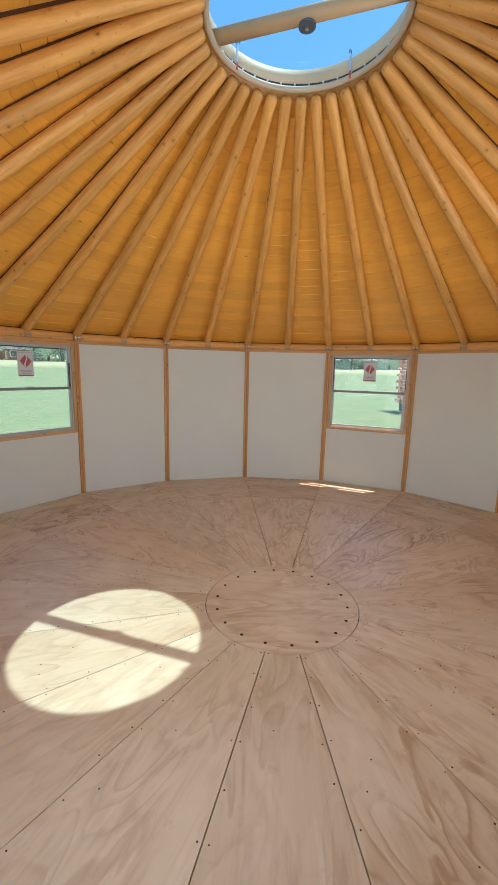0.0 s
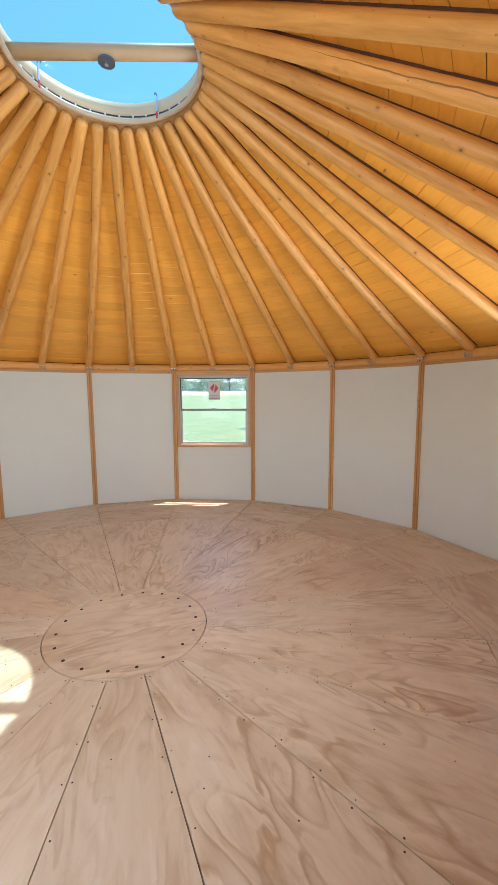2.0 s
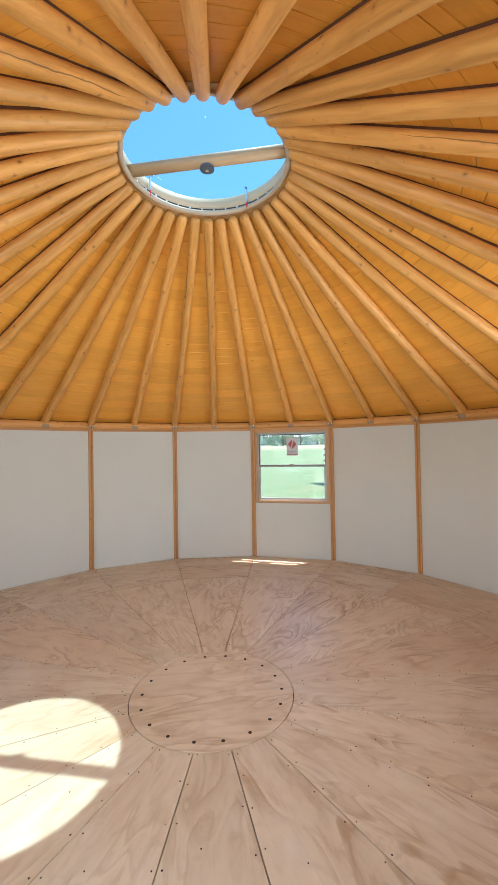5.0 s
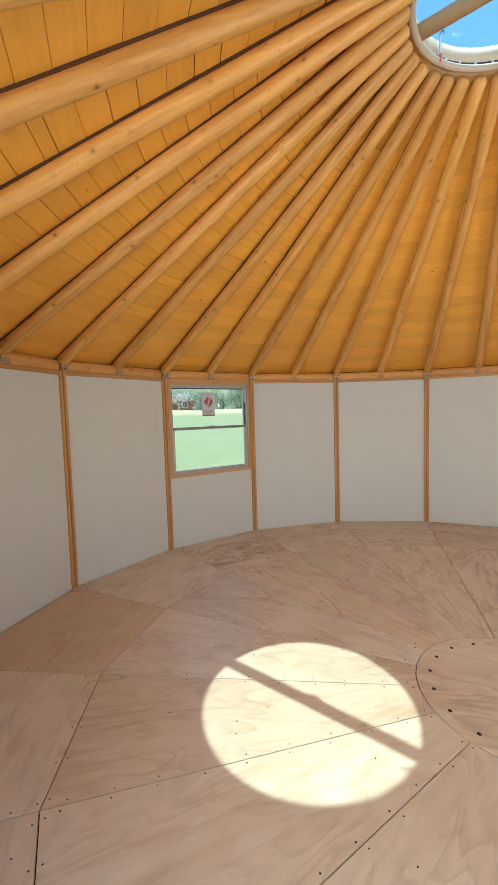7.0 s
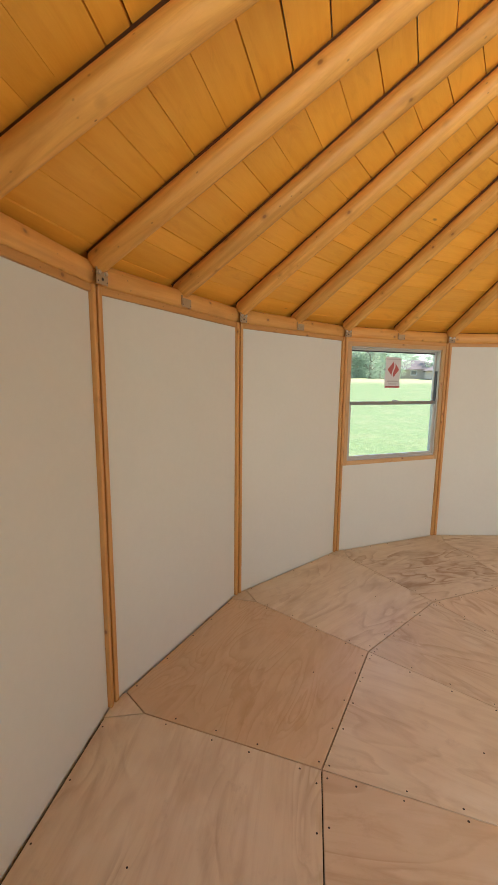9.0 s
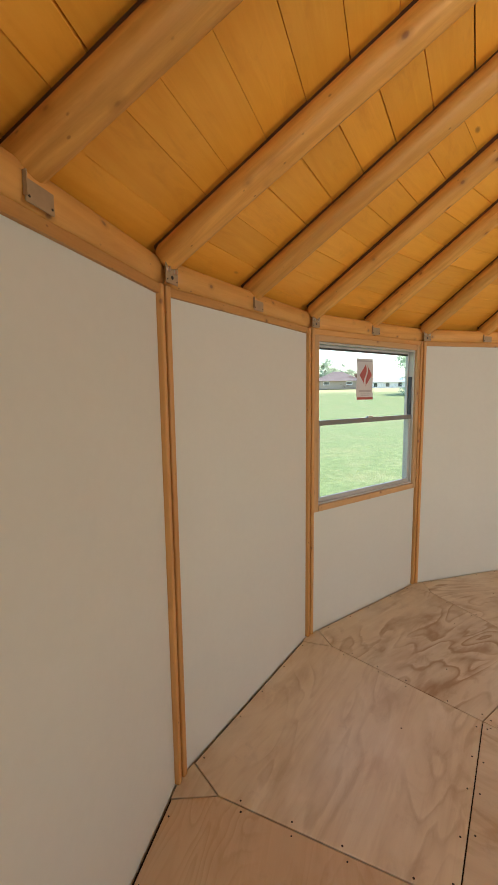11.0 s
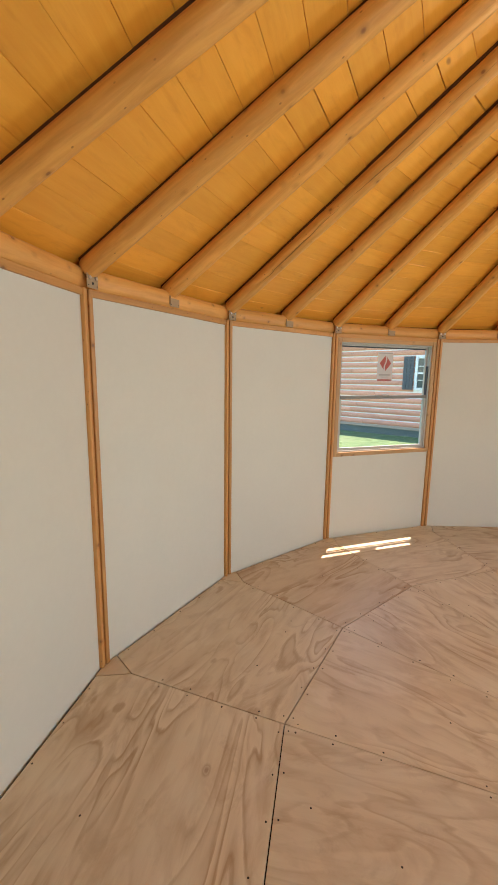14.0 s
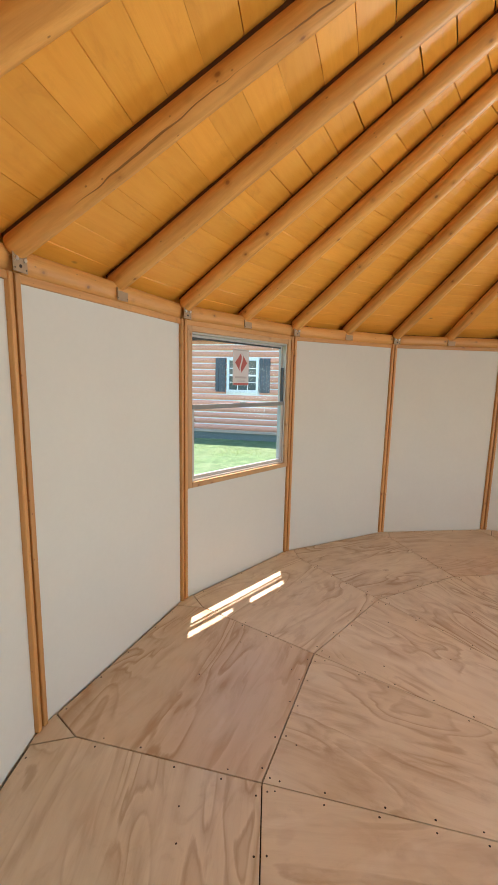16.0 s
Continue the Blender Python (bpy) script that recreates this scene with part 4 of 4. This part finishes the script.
def tree(seed, height, spread, leaf, label):
    rng = random.Random(seed)
    th = empty_thing("tree", Matrix(), label, "tree")
    bm = bmesh.new()
    cylinder(bm, 0.035 * height, 0.016 * height, height * 0.55, Matrix(), 10)
    tips = []
    for i in range(9):
        a, up = rng.uniform(0, 6.28), rng.uniform(0.15, 0.55)
        base = Vector((0, 0, height * up))
        d = Vector((math.cos(a), math.sin(a), rng.uniform(0.4, 1.1))).normalized()
        ln = height * rng.uniform(0.22, 0.4)
        cylinder(bm, 0.012 * height, 0.004 * height, ln, Matrix.Translation(base) @ d.to_track_quat("Z", "Y").to_matrix().to_4x4(), 6)
        tips.append(base + d * ln)
    part("trunk", bm, M_BARK, th)
    tips += [Vector((rng.gauss(0, 0.25) * spread, rng.gauss(0, 0.25) * spread, height * rng.uniform(0.06, 0.9))) for _ in range(26)]
    verts, faces = [], []
    for c in tips:
        rad = rng.uniform(0.13, 0.25) * spread * (1.15 - 0.6 * c.z / height)
        for _ in range(105):
            o = Vector((rng.gauss(0, 1), rng.gauss(0, 1), rng.gauss(0, 0.75))) * rad * 0.62
            p = c + o
            if p.z < 0.05:
                continue
            n = Vector((rng.gauss(0, 1), rng.gauss(0, 1), rng.gauss(0.5, 1))).normalized()
            u = n.orthogonal().normalized()
            w = n.cross(u)
            s = rng.uniform(0.12, 0.26) * height / 9
            i0 = len(verts)
            verts += [p + u * s, p + w * s * 0.6 + n * s * 0.2, p - u * s, p - w * s * 0.6 + n * s * 0.2]
            faces.append((i0, i0 + 1, i0 + 2, i0 + 3))
    me = bpy.data.meshes.new("crown")
    me.from_pydata(verts, [], faces)
    me.materials.append(leaf)
    part("crown", me, None, th)
    return th


KINDS = [tree(1, 9.0, 7.5, M_LEAF, "broad green leafy tree beyond the field"),
         tree(2, 7.0, 6.5, M_LEAF, "round green leafy tree beyond the field"),
         tree(3, 10.5, 7.0, M_LEAF, "tall green leafy tree beyond the field"),
         tree(5, 4.5, 4.5, M_LEAF_RED, "small reddish-leaved tree by a house")]
SPOTS = [(130.6, 84, 0, 0.95), (128.2, 100, 2, 0.8), (124.6, 88, 0, 0.9), (122.1, 96, 1, 0.85), (120.6, 80, 3, 0.8),
         (120.0, 92, 1, 0.75), (126.0, 110, 1, 0.7), (133.0, 88, 2, 0.75), (134.6, 95, 1, 1.0), (136.0, 90, 0, 0.85),
         (137.6, 97, 2, 0.7), (139.2, 86, 0, 0.8), (140.8, 92, 1, 1.0), (142.4, 84, 0, 0.75), (143.9, 104, 2, 0.8),
         (145.6, 110, 0, 1.0), (147.4, 90, 1, 0.9), (149.0, 96, 2, 0.8), (151.0, 92, 0, 0.9), (131.6, 104, 1, 1.0),
         (105.4, 88, 1, 0.9), (104.0, 96, 0, 0.8), (101.0, 92, 2, 0.7), (99.4, 82, 0, 0.85), (98.0, 90, 2, 0.75),
         (96.8, 84, 1, 1.0), (94.6, 95, 0, 0.95), (93.0, 90, 1, 1.1), (106.8, 96, 2, 0.8), (108.4, 110, 1, 0.9), (112.9, 60, 2, 0.8)]
rng = random.Random(12)
used = set()
for az, dist, kind, size in SPOTS:
    size *= 1.2 if az > 132.5 else 0.9
    m = Matrix.Translation(at_bearing(az, dist, GROUND - 0.05)) @ Matrix.Rotation(rng.uniform(0, 6.28), 4, "Z") @ Matrix.Scale(size, 4)
    if kind in used:
        copy_thing(KINDS[kind], m).scale = (size, size, size)
    else:
        used.add(kind)
        KINDS[kind].matrix_world = m


def woods(az0, az1, dist, height, seed):
    """A far belt of trees."""
    rng = random.Random(seed)
    verts, faces = [], []
    for _ in range(9000):
        az = rng.uniform(az0, az1)
        top = height * (0.7 + 0.5 * noise.noise(Vector((az * 0.9, seed, 0))) + 0.2 * noise.noise(Vector((az * 4.1, seed, 3))))
        p = at_bearing(az, dist + rng.uniform(0, 14), GROUND + top * rng.random() ** 0.75)
        n = Vector((rng.gauss(0, 1), rng.gauss(0, 1), rng.gauss(0.4, 0.8))).normalized()
        u = n.orthogonal().normalized()
        w = n.cross(u)
        s = rng.uniform(0.35, 0.8)
        i0 = len(verts)
        verts += [p + u * s, p + w * s * 0.7, p - u * s, p - w * s * 0.7]
        faces.append((i0, i0 + 1, i0 + 2, i0 + 3))
    me = bpy.data.meshes.new("far_woods")
    me.from_pydata(verts, [], faces)
    me.materials.append(M_LEAF)
    tagged(new("far_woods", me), "distant belt of green trees on the horizon", "woods", kind="stuff")


woods(86, 110, 115, 7.0, 1)
woods(108, 132, 190, 5.0, 2)
woods(129, 158, 112, 12.0, 3)


# blades of grass near the windows
def blades(count, place, seed, tall):
    rng = random.Random(seed)
    verts, faces = [], []
    for _ in range(count):
        x, y = place(rng)
        clump = 0.6 + 0.7 * noise.noise(Vector((x * 0.9, y * 0.9, 0)))
        h = rng.uniform(0.02, 0.065) * max(0.3, clump) * tall
        a = rng.uniform(0, 6.28)
        lean = Vector((math.cos(a), math.sin(a), 0)) * h * rng.uniform(0.2, 0.9)
        side = Vector((-math.sin(a), math.cos(a), 0)) * rng.uniform(0.003, 0.007) * tall ** 0.5
        p = Vector((x, y, GROUND - 0.01 + rise(x, y)))
        i0 = len(verts)
        verts += [p - side, p + side, p + lean + Vector((0, 0, h))]
        faces.append((i0, i0 + 1, i0 + 2))
    me = bpy.data.meshes.new("grass")
    me.from_pydata(verts, [], faces)
    me.materials.append(M_BLADE)
    tagged(new("grass", me), "tufts of long green and dry grass", "grass", kind="stuff")


def near_west(rng):
    d, a = 3.7 + 16 * rng.random() ** 1.6, radians(rng.uniform(105, 185))
    return d * math.cos(a), d * math.sin(a)


def near_north(rng):
    d, a = 3.7 + 13 * rng.random() ** 0.8, radians(rng.uniform(38, 80))
    return d * math.cos(a), d * math.sin(a)


blades(45000, near_west, 1, 0.9)
blades(80000, near_north, 2, 1.5)

# ---- floor ----
floor = tagged(new("floor", mesh_of(slab(bmesh.new(), [(3.55 * math.cos(i * STEP), 3.55 * math.sin(i * STEP)) for i in range(18)], -0.12, -0.019), "floor", M_SUB)),
               "pale plywood floor of radial sheets round a hub", "floor", kind="structure")
GAP = 0.0025
S10, C10 = math.sin(STEP / 2), math.cos(STEP / 2)
KITE_R, KITE_W = 3.32, 0.09


def inset(poly, g):
    """Moves each edge of a convex outline inward by g."""
    out = []
    n = len(poly)
    for i in range(n):
        p0, p1, p2 = (Vector(poly[(i + j) % n]) for j in (-1, 0, 1))
        d1, d2 = (p1 - p0).normalized(), (p2 - p1).normalized()
        n1, n2 = Vector((-d1.y, d1.x)), Vector((-d2.y, d2.x))
        b = n1 + n2
        out.append(tuple(p1 + b * (g / max(0.2, b.dot(n1)))))
    return out


def sheet(poly, name="plywood_sheet", material=None):
    area = sum(poly[i][0] * poly[(i + 1) % len(poly)][1] - poly[(i + 1) % len(poly)][0] * poly[i][1] for i in range(len(poly)))
    if area < 0:
        poly = poly[::-1]
    return mesh_of(slab(bmesh.new(), inset(poly, GAP), -0.018, 0.0, 0.002), name, material or M_PLY)


OUTER = [(-R_NODE * S10, R_NODE * C10), (R_NODE * S10, R_NODE * C10), (KITE_R * S10, KITE_R * C10), (HALF - KITE_W, AP - 0.011), (-HALF + KITE_W, AP - 0.011), (-KITE_R * S10, KITE_R * C10)]
outer_mesh, outer_tan, outer_soft, outer_warm = sheet(OUTER), sheet(OUTER, "plywood_sheet", M_PLY_TAN), sheet(OUTER, "plywood_sheet", M_PLY_SOFT), sheet(OUTER, "plywood_sheet", M_PLY_WARM)
kite_mesh = sheet([(0, R_POST - 0.006), (-KITE_W * C10, R_POST - KITE_W * S10 - 0.005), (0, KITE_R), (KITE_W * C10, R_POST - KITE_W * S10 - 0.005)], "corner_piece", M_PLY_SOFT)
for k in range(-8, 10):
    part("plywood_sheet", outer_warm if k == -6 else outer_soft if k < -4 else outer_tan if 2 <= k <= 5 else outer_mesh, None, floor).matrix_local = radial(k * 20)
    part("corner_piece", kite_mesh, None, floor).matrix_local = radial((k - 0.5) * 20)
    # inner wedge, grain along the radius
    def on_disc(ang):
        dx, dy = math.sin(ang), math.cos(ang)
        bq = dx * DISC[0] + dy * DISC[1]
        cq = DISC[0] ** 2 + DISC[1] ** 2 - DISC[2] ** 2
        return bq + math.sqrt(bq * bq - cq)
    a0 = k * STEP
    angs = [-STEP / 2 + STEP * i / 6 for i in range(7)]
    pts = [(math.cos(t) * on_disc(a0 + t), -math.sin(t) * on_disc(a0 + t)) for t in angs]
    pts += [(R_NODE * C10, -R_NODE * S10), (R_NODE * C10, R_NODE * S10)]
    w = part("plywood_sheet", sheet(pts, "plywood_sheet", M_PLY_MID if -4 <= k <= 7 else M_PLY_SOFT), None, floor)
    w.matrix_local = Matrix.Rotation(radians(90) - a0, 4, "Z")
hub_sheet = part("hub_disc", sheet([(DISC[2] * math.cos(i * math.pi / 36), DISC[2] * math.sin(i * math.pi / 36)) for i in range(72)], "hub_disc", M_PLY_MID), None, floor, "round plywood hub disc")
hub_sheet.matrix_local = Matrix.Translation((DISC[0], DISC[1], 0)) @ Matrix.Rotation(0.4, 4, "Z")
bolt_mesh = mesh_of(cylinder(bmesh.new(), 0.0115, 0.0105, 0.003, Matrix(), 12), "bolt", M_HOLE)
for i in range(18):
    a = radians(-61.93 + 20 * i)
    ob = part("bolt", bolt_mesh, None, floor)
    ob.matrix_local = Matrix.Translation((DISC[0] + 0.479 * math.cos(a), DISC[1] + 0.479 * math.sin(a), -0.001))

# screw heads along the joints
rng = random.Random(21)
bm = bmesh.new()


def screw(x, y, r=0.0044):
    cylinder(bm, r, r * 0.9, 0.0012, Matrix.Translation((x, y, -0.0004)), 6)


for k in range(-8, 10):
    ang = (k - 0.5) * STEP
    d, n = Vector((math.sin(ang), math.cos(ang))), Vector((math.cos(ang), -math.sin(ang)))
    r = 0.62
    while r < 3.3:
        for s in (-1, 1):
            if rng.random() < 0.9:
                p = d * (r + rng.uniform(-0.02, 0.02)) + n * s * rng.uniform(0.018, 0.026)
                screw(p.x, p.y, rng.uniform(0.0036, 0.0052))
        r += rng.uniform(0.17, 0.22)
    c = k * STEP
    d, n = Vector((math.sin(c), math.cos(c))), Vector((math.cos(c), -math.sin(c)))
    for i in range(5):
        for off in (-0.022, 0.022):
            p = d * (R_NODE * C10 + off) + n * ((i - 2) * 0.19 + rng.uniform(-0.02, 0.02))
            screw(p.x, p.y)
        p = d * (AP - 0.03) + n * ((i - 2) * 0.23 + rng.uniform(-0.03, 0.03))
        screw(p.x, p.y)
    for _ in range(5):
        r, t = rng.uniform(1.0, 3.2), rng.uniform(-0.12, 0.12)
        p = d * r + n * t * r
        screw(p.x, p.y, 0.0042)
tagged(part("screw_heads", bm, M_HOLE, floor), "small dark screw heads along the joints", kind="stuff")
